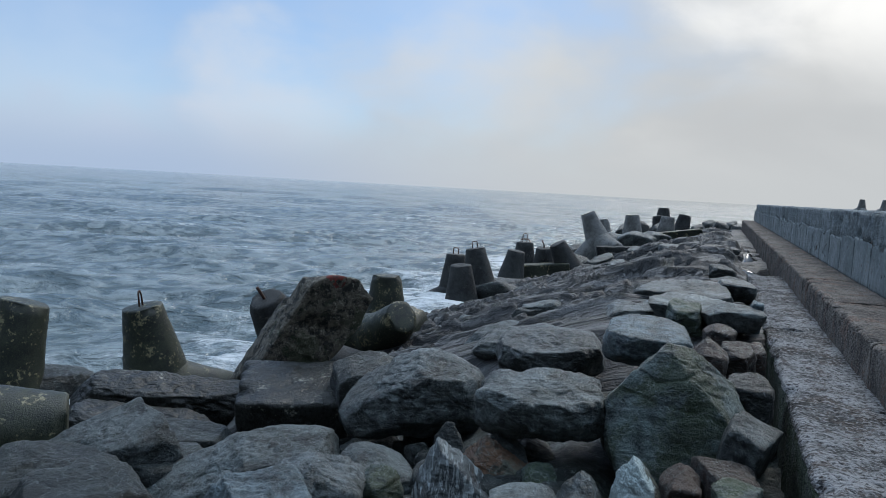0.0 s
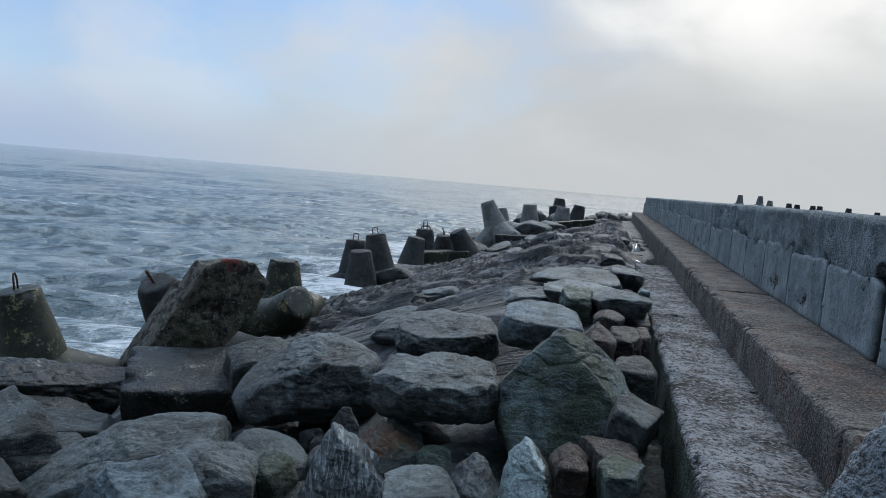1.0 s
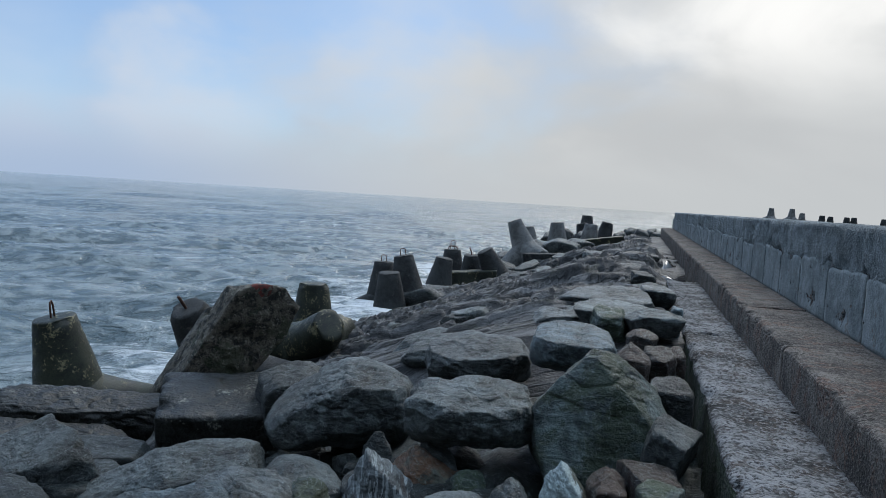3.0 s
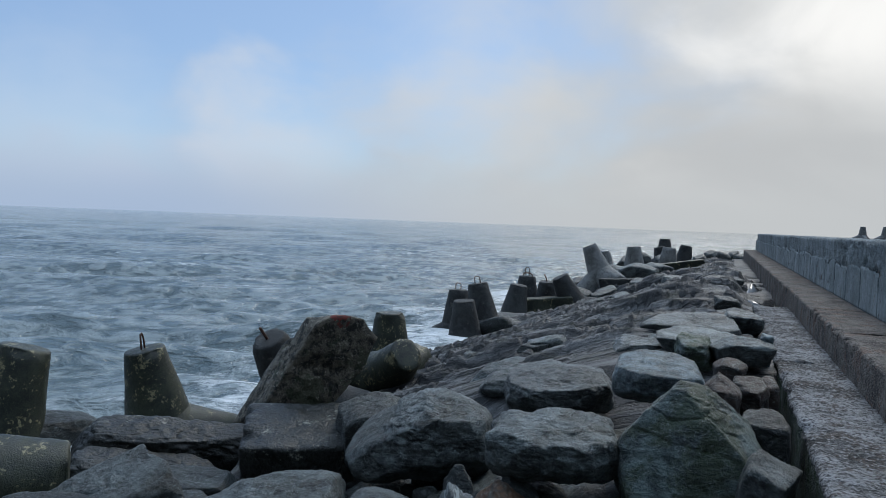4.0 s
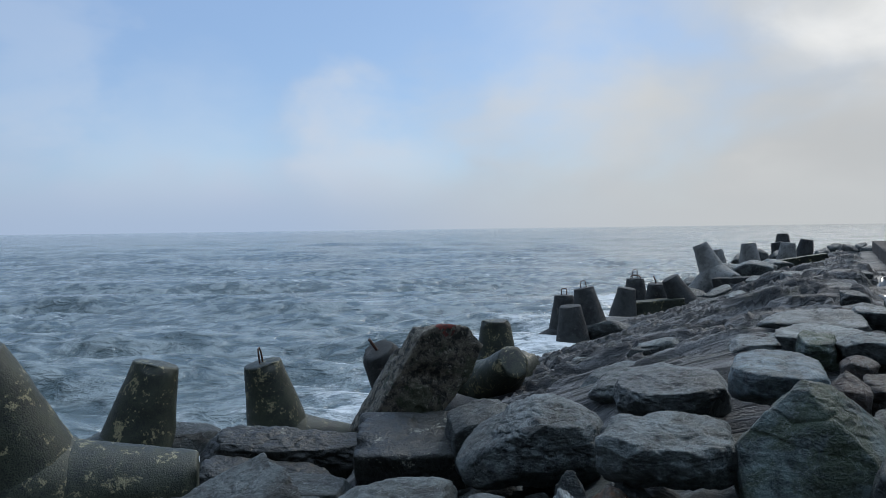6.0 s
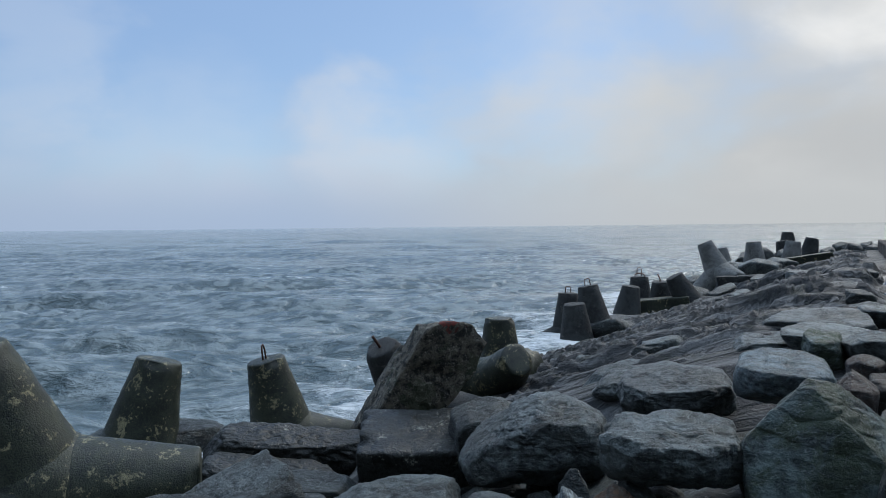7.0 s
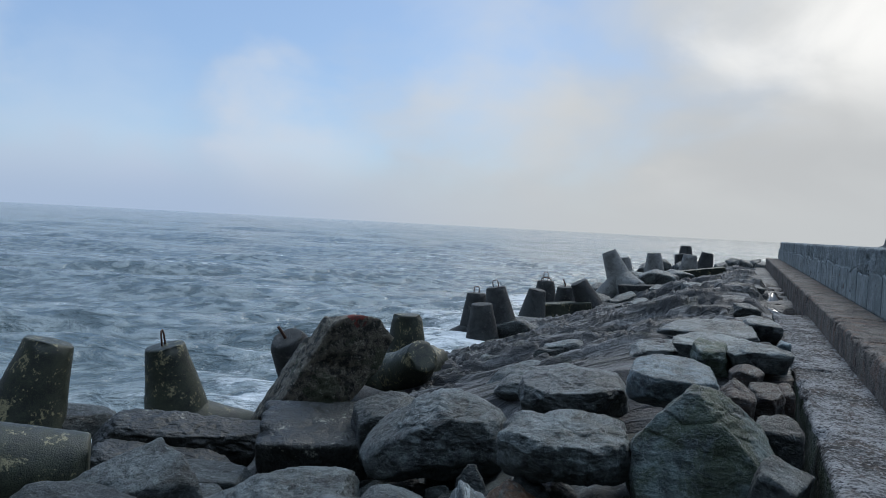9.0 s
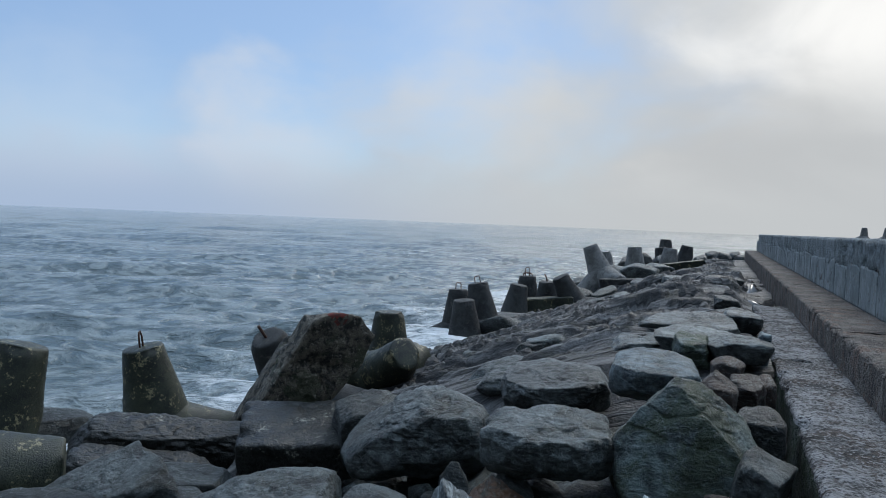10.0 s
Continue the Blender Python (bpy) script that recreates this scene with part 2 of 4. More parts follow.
m_rust, nn = material("rusty_iron")
p = nn.add("ShaderNodeTexCoord").outputs["Object"]
finish(nn, nn.mix(nn.noise(p, 30.0), (0.035, 0.022, 0.018, 1), (0.12, 0.06, 0.04, 1)), 0.8, nn.noise(p, 120.0), 0.5, 0.004)

m_red, nn = material("faded_red_paint")
p = nn.add("ShaderNodeTexCoord").outputs["Object"]
finish(nn, nn.mix(nn.span(nn.noise(p, 12.0, 6.0, 0.7), 0.42, 0.58), (0.07, 0.034, 0.028, 1), (0.20, 0.045, 0.034, 1)), 0.8, nn.noise(p, 50.0), 0.6, 0.01)

m_puddle, nn = material("puddle_water")
p = nn.add("ShaderNodeTexCoord").outputs["Object"]
finish(nn, (0.05, 0.05, 0.05, 1), 0.06, nn.noise(p, 3.0), 0.1, 0.01, 0.5)

m_sea, nn = material("sea_water")
p = nn.add("ShaderNodeTexCoord").outputs["Object"]
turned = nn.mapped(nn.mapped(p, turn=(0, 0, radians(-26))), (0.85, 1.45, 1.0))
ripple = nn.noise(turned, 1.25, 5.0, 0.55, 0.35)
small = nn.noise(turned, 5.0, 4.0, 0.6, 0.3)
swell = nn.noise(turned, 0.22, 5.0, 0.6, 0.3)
# light and dark of the waves put into the base colour, by ripple noise
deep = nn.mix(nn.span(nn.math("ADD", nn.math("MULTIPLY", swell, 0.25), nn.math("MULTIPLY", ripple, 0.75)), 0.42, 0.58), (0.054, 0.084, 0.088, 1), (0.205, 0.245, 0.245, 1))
sep = nn.add("ShaderNodeSeparateXYZ", {0: p})
shore = nn.math("MULTIPLY", nn.span(sep.outputs[0], -16.0, -8.5), nn.span(sep.outputs[0], -4.5, -6.5))
shore = nn.math("MULTIPLY", shore, nn.span(sep.outputs[1], 62.0, 45.0))
lace = nn.noise(nn.mapped(nn.mapped(p, turn=(0, 0, radians(-22))), (0.8, 1.8, 1.0)), 1.0, 9.0, 0.72, 0.35)
broad = nn.noise(nn.mapped(nn.mapped(p, turn=(0, 0, radians(-22))), (0.5, 1.8, 1.0)), 0.10, 4.0, 0.55, 0.6)
foam = nn.math("ADD", lace, nn.math("MULTIPLY", shore, 0.29))
foam = nn.math("ADD", foam, nn.span(broad, 0.54, 0.66, 0.0, 0.13))
offshore = nn.add("ShaderNodeVectorMath", {0: p}, operation="LENGTH").outputs["Value"]
foam = nn.math("MULTIPLY", nn.span(foam, 0.61, 0.86, 0.0, 0.9), nn.span(offshore, 160.0, 40.0))
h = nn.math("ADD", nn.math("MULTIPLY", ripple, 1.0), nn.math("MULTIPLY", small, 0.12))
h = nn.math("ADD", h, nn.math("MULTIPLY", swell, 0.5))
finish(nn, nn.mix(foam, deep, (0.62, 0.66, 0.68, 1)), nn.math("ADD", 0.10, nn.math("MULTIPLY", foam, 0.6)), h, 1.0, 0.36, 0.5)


# ---- mesh helpers ----
def lattice(ix, iy, iz, seed):
    v = np.sin(ix * 127.1 + iy * 311.7 + iz * 74.7 + seed * 19.19) * 43758.5453
    return v - np.floor(v)


def vnoise(q, seed=0):
    """Smooth value noise, -1 to 1, for an array of points."""
    i = np.floor(q)
    u = q - i
    u = u * u * (3 - 2 * u)
    total = 0
    for dx in (0, 1):
        for dy in (0, 1):
            for dz in (0, 1):
                wt = (u[:, 0] if dx else 1 - u[:, 0]) * (u[:, 1] if dy else 1 - u[:, 1]) * (u[:, 2] if dz else 1 - u[:, 2])
                total = total + wt * lattice(i[:, 0] + dx, i[:, 1] + dy, i[:, 2] + dz, seed)
    return total * 2 - 1


def fbm(q, seed=0, octaves=4, gain=0.5):
    out, a = 0, 1.0
    for k in range(octaves):
        out = out + a * vnoise(q * 2.0 ** k + 7.3 * k, seed + k)
        a *= gain
    return out


def ball(level):
    bm = bmesh.new()
    bmesh.ops.create_icosphere(bm, subdivisions=level, radius=1.0)
    v = np.array([x.co[:] for x in bm.verts])
    f = [tuple(x.index for x in fc.verts) for fc in bm.faces]
    bm.free()
    return v, f


BALLS = {k: ball(k) for k in (3, 4, 5, 6)}


def mesh_of(name, verts, faces, mat, smooth=True):
    me = bpy.data.meshes.new(name)
    me.from_pydata([tuple(map(float, v)) for v in verts], [], faces)
    me.materials.append(mat)
    if smooth:
        me.polygons.foreach_set("use_smooth", [True] * len(me.polygons))
    me.update()
    return me


def part(name, bm, mat, parent, label="", smooth=True):
    """Links a bmesh, or mesh data, as one mesh object under a thing."""
    if isinstance(bm, bmesh.types.BMesh):
        me = bpy.data.meshes.new(name)
        bm.to_mesh(me)
        bm.free()
        me.materials.append(mat)
        if smooth:
            me.polygons.foreach_set("use_smooth", [True] * len(me.polygons))
    else:
        me = bm
    ob = new(name, me)
    ob.parent = parent
    return tagged(ob, label)


def grid_faces(nu, nv):
    """Quads of a grid of nu by nv points, row by row."""
    return [(j * nu + i, j * nu + i + 1, (j + 1) * nu + i + 1, (j + 1) * nu + i) for j in range(nv - 1) for i in range(nu - 1)]


def stone_points(level, seed, shape, size, rough=1.0, sink=0.0, lean=0.0):
    """A broken stone: large facets, chipped corners, many small facets, then roughened."""
    dirs = BALLS[level][0]
    rng = np.random.default_rng(seed)
    u = rng.uniform
    planes = [((0, 0, -1), 0.9)]
    soft = 62
    if shape == "pyramid":
        a0 = u(0, 6.28)
        for k in range(5):
            a = a0 + k * 1.257 + u(-0.3, 0.3)
            planes.append(((math.cos(a), math.sin(a), u(0.45, 0.95)), u(0.70, 0.82)))
        corners = 4
    elif shape == "slab":
        planes += [((u(-0.12, 0.12), u(-0.25, -0.05), 1), 0.5), ((u(-0.3, 0.3), -1, u(-0.2, 0.1)), 0.8)]
        planes += [((-1, u(-0.4, 0.4), u(-0.2, 0.4)), 0.85), ((1, u(-0.4, 0.4), u(-0.2, 0.4)), 0.85), ((0, 1, 0.2), 0.85)]
        corners = 7
    elif shape == "block":
        planes += [((u(-0.12, 0.12), u(-0.30, -0.10), 1), 0.72), ((u(-0.3, 0.3), -1, u(-0.25, 0.0)), 0.78)]
        planes += [((-1, u(-0.5, 0.3), u(-0.1, 0.35)), 0.8), ((1, u(-0.5, 0.3), u(-0.1, 0.35)), 0.8), ((0, 1, 0.2), 0.8)]
        corners = 8
    elif shape == "rounded":
        planes += [((u(-0.1, 0.1), -0.22, 1), 0.74), ((0.05, -1, -0.15), 0.84), ((-0.55, -0.25, 1), 0.86), ((0.6, -0.2, 1), 0.84)]
        planes += [((-1, -0.3, 0.1), 0.86), ((1, -0.3, 0.1), 0.86), ((0, 1, 0.2), 0.8), ((0.2, -0.7, -0.9), 0.88)]
        soft, corners = 60, 6
    elif shape == "wedge":
        planes += [((u(-0.2, 0.2), -0.35, 1), 0.66), ((0.55, 0.1, 1), 0.72), ((-0.8, -0.2, 0.9), 0.70), ((u(-0.4, 0.4), -1, -0.15), 0.75)]
        planes += [((-1, u(-0.4, 0.4), -0.1), 0.9), ((1, u(-0.4, 0.4), -0.1), 0.85), ((0, 1, 0.1), 0.85)]
        corners = 5
    elif shape == "peak":
        planes += [((-0.25, -0.80, 0.55), 0.55), ((-0.75, 0.1, 0.65), 0.58), ((0.70, -0.25, 0.60), 0.58), ((0.9, 0.1, 0.2), 0.88), ((0.1, 0.9, 0.5), 0.6)]
        planes += [((-0.95, -0.2, 0.1), 0.92), ((0.0, -0.1, 1), 0.80), ((0.35, -0.85, 0.30), 0.72)]
        corners = 2
    elif shape == "anvil":
        planes += [((-0.05, -0.28, 1), 0.58), ((0.0, -1, -0.05), 0.72), ((-0.75, -0.65, 0), 0.84), ((0.75, -0.6, -0.1), 0.86), ((-1, 0, 0.15), 0.9)]
        planes += [((1, 0, 0.2), 0.9), ((0, -0.6, -0.8), 0.75), ((0.5, -0.1, 0.9), 0.80), ((-0.6, -0.1, 0.8), 0.86), ((0, 1, 0.2), 0.8)]
        corners = 2
    elif shape == "tooth":
        planes += [((-0.92, -0.25, 0.30), 0.62), ((0.66, -0.05, 0.75), 0.48), ((0.05, -0.88, 0.42), 0.52), ((-0.55, -0.75, 0.2), 0.66), ((0, 1, 0.3), 0.7)]
        planes += [((1, -0.2, 0), 0.92), ((0.5, -0.8, 0.3), 0.68)]
        corners = 2
    elif shape == "ridge":
        planes += [((-0.62, -0.15, 0.77), 0.50), ((0.20, -0.22, 0.95), 0.55), ((0.15, -0.95, 0.05), 0.62), ((-0.5, -0.85, 0.2), 0.68), ((1, -0.2, 0.1), 0.9)]
        planes += [((0.1, -0.7, -0.7), 0.78), ((0, 1, 0.3), 0.75), ((0.55, -0.15, 0.8), 0.72)]
        corners = 2
    else:
        soft, corners = 34, 11
        planes += [((u(-0.3, 0.3), -0.3, 1), 0.85)]
    for k in range(corners):
        d = rng.normal(size=3)
        d /= np.linalg.norm(d)
        d[2] = abs(d[2]) * 0.9 - 0.15
        planes.append((tuple(d), u(0.88, 1.08)))

    def radius(plist, p, cap):
        inv = np.full(len(dirs), cap ** p)
        for nrm, hgt in plist:
            nrm = np.array(nrm, float)
            nrm /= np.linalg.norm(nrm)
            inv += (np.maximum(dirs @ nrm, 0.0) / hgt) ** p
        return inv ** (-1.0 / p)

    r = radius(planes, soft, 0.62)
    facets = []
    for k in range(22):
        i = rng.integers(len(dirs))
        d = dirs[i] + 0.45 * rng.normal(size=3)
        d /= np.linalg.norm(d)
        sup = float(np.max((dirs * r[:, None]) @ d))
        facets.append((tuple(d), sup * u(0.90, 0.98)))
    r = np.minimum(r, radius(facets, 130, 0.4))
    q = dirs * r[:, None]
    q = (q - (q.max(0) + q.min(0)) / 2) / ((q.max(0) - q.min(0)) / 2)
    q = q * (np.array(size) / 2)
    s = float(min(size)) * rough
    off = seed * 3.7
    big = fbm(q / (0.45 * max(size)) + off, seed, 3)
    fine = fbm(q * np.array((1, 1, 1.8)) / 0.14 + off, seed + 5, 4, 0.6)
    beds = q @ np.array(((0.9, 0.1, 0.6), (-0.2, 0.95, 0.3), (-0.5, -0.2, 2.4)))
    crack = np.exp(-np.abs(fbm(beds / 0.42 + off, seed + 9, 3)) / 0.05)
    q = q + dirs * (0.035 * s * big + 0.014 * fine * rough - 0.028 * s * crack)[:, None]
    q[:, 0] += lean * q[:, 2]
    low = q[:, 2] < 0
    deep = np.clip(-q[low, 2] / (size[2] / 2), 0, 1)
    q[low, :2] *= (1 - min(0.45, 0.7 * sink / size[2]) * deep ** 1.5)[:, None]
    q[low, 2] *= 1 + 2 * sink / size[2]
    return q


def boulder(x, y, z, width, depth, tall, turn=0, seed=1, shape="block", fine=5, mat="grey", lean=0.0, tilt=0, sink=0.0, rough=1.0, label=""):
    q = stone_points(fine, seed, shape, (width, depth, tall), rough, sink, lean)
    ob = new("boulder", mesh_of("boulder", q, BALLS[fine][1], ROCK[mat]))
    ob.matrix_world = pose(x, y, z, 0, tilt, turn)
    return tagged(ob, label, "boulder", "boulders of the breakwater")


def tube(points, radius, sides=8):
    """A round bar through the given points."""
    bm = bmesh.new()
    rings = []
    pts = [Vector(q) for q in points]
    for i, q in enumerate(pts):
        d = (pts[min(i + 1, len(pts) - 1)] - pts[max(i - 1, 0)]).normalized()
        u = d.orthogonal().normalized() if not rings else (last - d * last.dot(d)).normalized()
        last = u
        v = d.cross(u)
        rings.append([bm.verts.new(q + radius * (math.cos(a) * u + math.sin(a) * v)) for a in (2 * math.pi * k / sides for k in range(sides))])
    for a, b in zip(rings, rings[1:]):
        for k in range(sides):
            bm.faces.new((a[k], a[(k + 1) % sides], b[(k + 1) % sides], b[k]))
    bm.faces.new(rings[0][::-1])
    bm.faces.new(rings[-1])
    return bm


def shore_level(x, y):
    """Height of the revetment's surface."""
    g = 2.65 - 0.37 * np.logaddexp(0, (-1.25 - x) * 4) / 4
    return g


# ---- sea ----
turns = np.radians(np.concatenate([np.arange(-14, 68, 0.13), np.arange(68, 346, 3.0)]))
reach = 2.5 * 1.0145 ** np.arange(0, 524)
A, R = np.meshgrid(turns, reach)
X, Y = -R * np.sin(A), R * np.cos(A)
step = 0.0145 * R
Z = np.zeros_like(X)
rng = np.random.default_rng(4)
for k in range(32):
    length = 0.8 * 1.15 ** k
    a = radians(114 + rng.normal(0, 17))
    amp = 0.021 * length * min(1.0, (5.0 / length) ** 1.1) * min(1.0, 0.45 + length / 4.0)
    ph = rng.uniform(0, 6.28)
    fade = np.clip(1.7 - step * 4.0 / length, 0, 1)
    wob = 0.9 * np.sin(X * 0.9 / length + Y * 0.5 / length + ph * 3) + 0.6 * np.sin(X * 0.31 / length - Y * 0.4 / length + ph * 5)
    s = np.sin(2 * math.pi * (X * math.cos(a) + Y * math.sin(a)) / length + ph + wob)
    Z += amp * fade * (s + 0.4 * s * s - 0.2)
Z = np.clip(Z, -0.6, 0.65) * np.clip(1.3 - R / 1500, 0.0, 1.0)
n = len(turns)
faces = grid_faces(n, len(reach)) + [(j * n + n - 1, j * n, (j + 1) * n, (j + 1) * n + n - 1) for j in range(len(reach) - 1)]
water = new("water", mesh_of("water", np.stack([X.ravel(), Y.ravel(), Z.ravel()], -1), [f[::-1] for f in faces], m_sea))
tagged(water, "choppy grey-blue sea with white foam near the rocks", "sea", kind="structure")


# ---- the revetment: a layered mound, rubble at its near end, the bed below ----
mx = np.linspace(-10.5, 1.4, 460)
my = 8.4 + (np.linspace(0, 1, 620) ** 1.6) * 52.0
X, Y = np.meshgrid(mx, my)
q = np.stack([X.ravel(), Y.ravel(), 0 * X.ravel()], -1)
along = q @ np.array(((0.95, 0.30, 0), (-0.30, 0.95, 0), (0, 0, 1))).T
wander = np.stack([0 * q[:, 0], 0.9 * fbm(q * 0.35 + 8, 24, 3), 0 * q[:, 0]], -1)
long_q = (along + wander) * np.array((0.20, 0.95, 1))
ledges = fbm(long_q * 0.9 + 3, 3, 3, 0.45)
grain = fbm(along * np.array((0.7, 5.0, 1)) + 9, 8, 3, 0.5)
lumps = fbm(q * 0.45 + 1, 12, 3)
warp = 0.25 * fbm(q * 0.8, 14, 2)


def stepped(field, levels):
    t = field * levels
    return (np.floor(t) + np.clip((t - np.floor(t)) * 10.0 - 4.5, 0, 1)) / levels


near_end = np.clip((q[:, 1] - 9.6) / 2.2, 0.0, 1.0)
terr = stepped(ledges + 0.06 * grain, 3.0)
terr2 = stepped(fbm((along + warp[:, None]) * np.array((0.22, 2.4, 1)) + 5, 36, 2, 0.5), 2.4)
grain = fbm(along * np.array((0.35, 5.0, 1)) + 9, 8, 2, 0.5)
split = np.exp(-np.abs(fbm(long_q * 1.7 + 31 + 0.10 * lumps[:, None], 15, 3, 0.5)) / 0.055)
cross = np.exp(-np.abs(fbm(along * np.array((0.55, 0.75, 1)) + 17, 19, 3, 0.6)) / 0.035)
Zm = shore_level(q[:, 0], q[:, 1]) + near_end * (0.34 * terr + 0.24 * terr2 + 0.06 * grain - 0.26 * split - 0.12 * cross) + 0.06 * lumps - 0.02
Zm -= 0.22 * np.clip(q[:, 0] - 0.2, 0, 0.8) * np.clip((q[:, 1] - 14) / 4, 0, 1)
strip = np.clip((q[:, 0] - 0.40 + 0.28 * fbm(q * 0.8 + 2, 57, 3)) / 0.25, 0, 1) * np.clip((q[:, 1] - 17.2) / 0.6, 0, 1)
Zm = Zm * (1 - strip) + strip * (2.44 + 0.10 * fbm(q * 0.8 + 4, 52, 3))
Zm -= 1.1 * np.clip((9.7 + 0.6 * lumps - q[:, 1]) / 1.5, 0, 1)
Zm -= 0.36 * np.clip((q[:, 1] - 20) / 26, 0, 1) * (1 - strip)
Zm -= 0.30 * np.clip((q[:, 1] - 52) / 3, 0, 5)
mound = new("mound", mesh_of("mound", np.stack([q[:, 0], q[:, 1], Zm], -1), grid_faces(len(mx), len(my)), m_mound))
tagged(mound, "broad layered rock mound sloping into the sea", "rock mound", kind="structure")

bx = np.linspace(-13, 1.2, 110)
by = np.linspace(-6, 10.5, 130)
X, Y = np.meshgrid(bx, by)
q = np.stack([X.ravel(), Y.ravel(), 0 * X.ravel()], -1)
Zb = shore_level(q[:, 0], q[:, 1]) - 0.66 + 0.16 * fbm(q * 1.1, 21, 4, 0.6)
ground = new("ground", mesh_of("ground", np.stack([q[:, 0], q[:, 1], Zb], -1), grid_faces(len(bx), len(by)), m_rubble))
tagged(ground, "dark rubble bed between the boulders", "ground", kind="structure")

rng = np.random.default_rng(77)
rv, rf, base = [], [], 0
bv, bf = BALLS[3]
for k in range(230):
    x, y = rng.uniform(-8.5, 0.45), rng.uniform(1.5, 9.6)
    s = rng.uniform(0.16, 0.46)
    q = stone_points(3, 300 + k, ("block", "wedge", "round", "pyramid")[k % 4], (s * rng.uniform(0.9, 1.5), s, s * rng.uniform(0.5, 0.9)), 0.8)
    z = float(shore_level(np.array([x]), 0)[0]) - 0.62 + rng.uniform(0.0, 0.12)
    q = q @ np.array(pose(0, 0, 0, rng.uniform(-25, 25), rng.uniform(-25, 25), rng.uniform(0, 360)).to_3x3()).T + np.array((x, y, z))
    rv.append(q)
    rf += [tuple(i + base for i in f) for f in bf]
    base += len(q)
rubble = new("rubble", mesh_of("rubble", np.concatenate(rv), rf, m_rubble))
tagged(rubble, "small dark broken stones filling gaps between boulders", "rubble", kind="stuff")

rng = np.random.default_rng(31)
for k in range(16):
    y = 10.5 + 26 * rng.uniform() ** 1.3
    x = rng.uniform(-5.5, 0.2)
    s = rng.uniform(0.3, 0.8)
    q = stone_points(4, 900 + k, "slab", (s * 1.7, s, s * 0.42), 1.0)
    ob = new("flat_stone", mesh_of("flat_stone", q, BALLS[4][1], ROCK["slate" if k % 3 else "dark"]))
    ob.matrix_world = pose(x, y, float(shore_level(np.array([x]), 0)[0]) - 0.02, 0, -12 if x < -2.3 else 0, rng.uniform(20, 70))
    tagged(ob, "flat weathered grey stone bedded in the mound", "stone", "stones bedded in the mound")


# ---- the breakwater's wall: lower ledge, step, parapet ----
def ledge_block(name, x0, x1, z0, z1, length, seed, mat, bump=0.012, corner=0.05, level=0.045, front_mat=None):
    """One cast length of ledge: front, worn nose and top, with ends."""
    front = [(x0, z0 + (z1 - corner - z0) * k / 12) for k in range(12)]
    nose = [(x0 + corner * (1 - math.cos(a)), z1 - corner + corner * math.sin(a)) for a in (radians(k * 18) for k in range(6))]
    top = [(x0 + corner + (x1 - x0 - corner) * k / 16, z1) for k in range(1, 17)]
    prof = np.array(front + nose + top)
    n = max(int(length / level), 4)
    ys = np.linspace(0.008, length - 0.008, n)
    nu = len(prof)
    v = np.array([(px, yy, pz) for yy in ys for px, pz in prof])
    q = v + np.array((seed * 5.1, 0, 0))
    worn = fbm(q / 0.5, seed, 3)
    d = bump * (fbm(q / 0.09, seed + 3, 3, 0.6) + 1.1 * worn)
    flat = v[:, 2] > z1 - corner * 0.5
    chip = np.clip(fbm(q / 0.22, seed + 7, 3) - 0.25, 0, 1) * 0.10 * np.exp(-((v[:, 0] - x0) / 0.10) ** 2) * np.exp(-((v[:, 2] - z1) / 0.10) ** 2)
    v[:, 2] += np.where(flat, d, 0) - chip * 0.7
    v[:, 0] -= np.where(flat, 0, d) - chip
    faces = [f[::-1] for f in grid_faces(nu, n)]
    back = len(v)
    extra = [(x1, 0.008, z0), (x1, length - 0.008, z0)]
    v = np.concatenate([v, np.array(extra)])
    faces.append(tuple([back] + list(range(nu))))
    faces.append(tuple([back + 1] + list(range((n - 1) * nu, n * nu))[::-1]))
    me = mesh_of(name, v, faces, mat)
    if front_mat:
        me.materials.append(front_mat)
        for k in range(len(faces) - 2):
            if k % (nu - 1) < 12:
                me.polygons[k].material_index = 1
    return me


lower = tagged(new("lower_ledge"), "lower concrete ledge of rough exposed aggregate", "ledge", kind="structure")
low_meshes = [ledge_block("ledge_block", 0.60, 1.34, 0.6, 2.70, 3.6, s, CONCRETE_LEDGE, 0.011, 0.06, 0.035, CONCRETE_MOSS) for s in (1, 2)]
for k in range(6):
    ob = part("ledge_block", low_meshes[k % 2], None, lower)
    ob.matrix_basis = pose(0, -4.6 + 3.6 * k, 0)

step = tagged(new("upper_step"), "raised concrete step with rust stains along the parapet", "step", kind="structure")
step_meshes = [ledge_block("step_block", 1.275, 2.10, 1.6, 3.09, 2.9, s, CONCRETE_STEP, 0.007, 0.05, 0.05) for s in (5, 6, 7)]
for k in range(20):
    ob = part("step_block", step_meshes[k % 3], None, step)
    ob.matrix_basis = pose(0, -4.6 + 2.9 * k, 0)

# parapet: a cast wall with a row of panels in its lower half
yy = np.concatenate([np.arange(-5, 2, 0.2), np.arange(2, 18, 0.035), np.arange(18, 52.01, 0.1)])
prof = [(2.02, 3.0 + 0.03 * k) for k in range(30)] + [(2.02, 3.90 + 0.045 * k) for k in range(6)] + [(2.035, 4.17), (2.06, 4.195)] + [(2.06 + 0.07 * k, 4.2) for k in range(1, 8)] + [(2.60, 4.18), (2.62, 4.1), (2.62, 0.5)]
v = np.array([(a, y, b) for y in yy for a, b in prof])
nu = len(prof)
d = 0.012 * fbm(v / 0.16, 41, 4, 0.6) + 0.015 * fbm(v / 0.7, 44, 3)
scar = np.clip(fbm(v * np.array((1, 0.8, 1.5)) / 0.55, 47, 4, 0.6) - 0.25, 0, 1) * 0.07
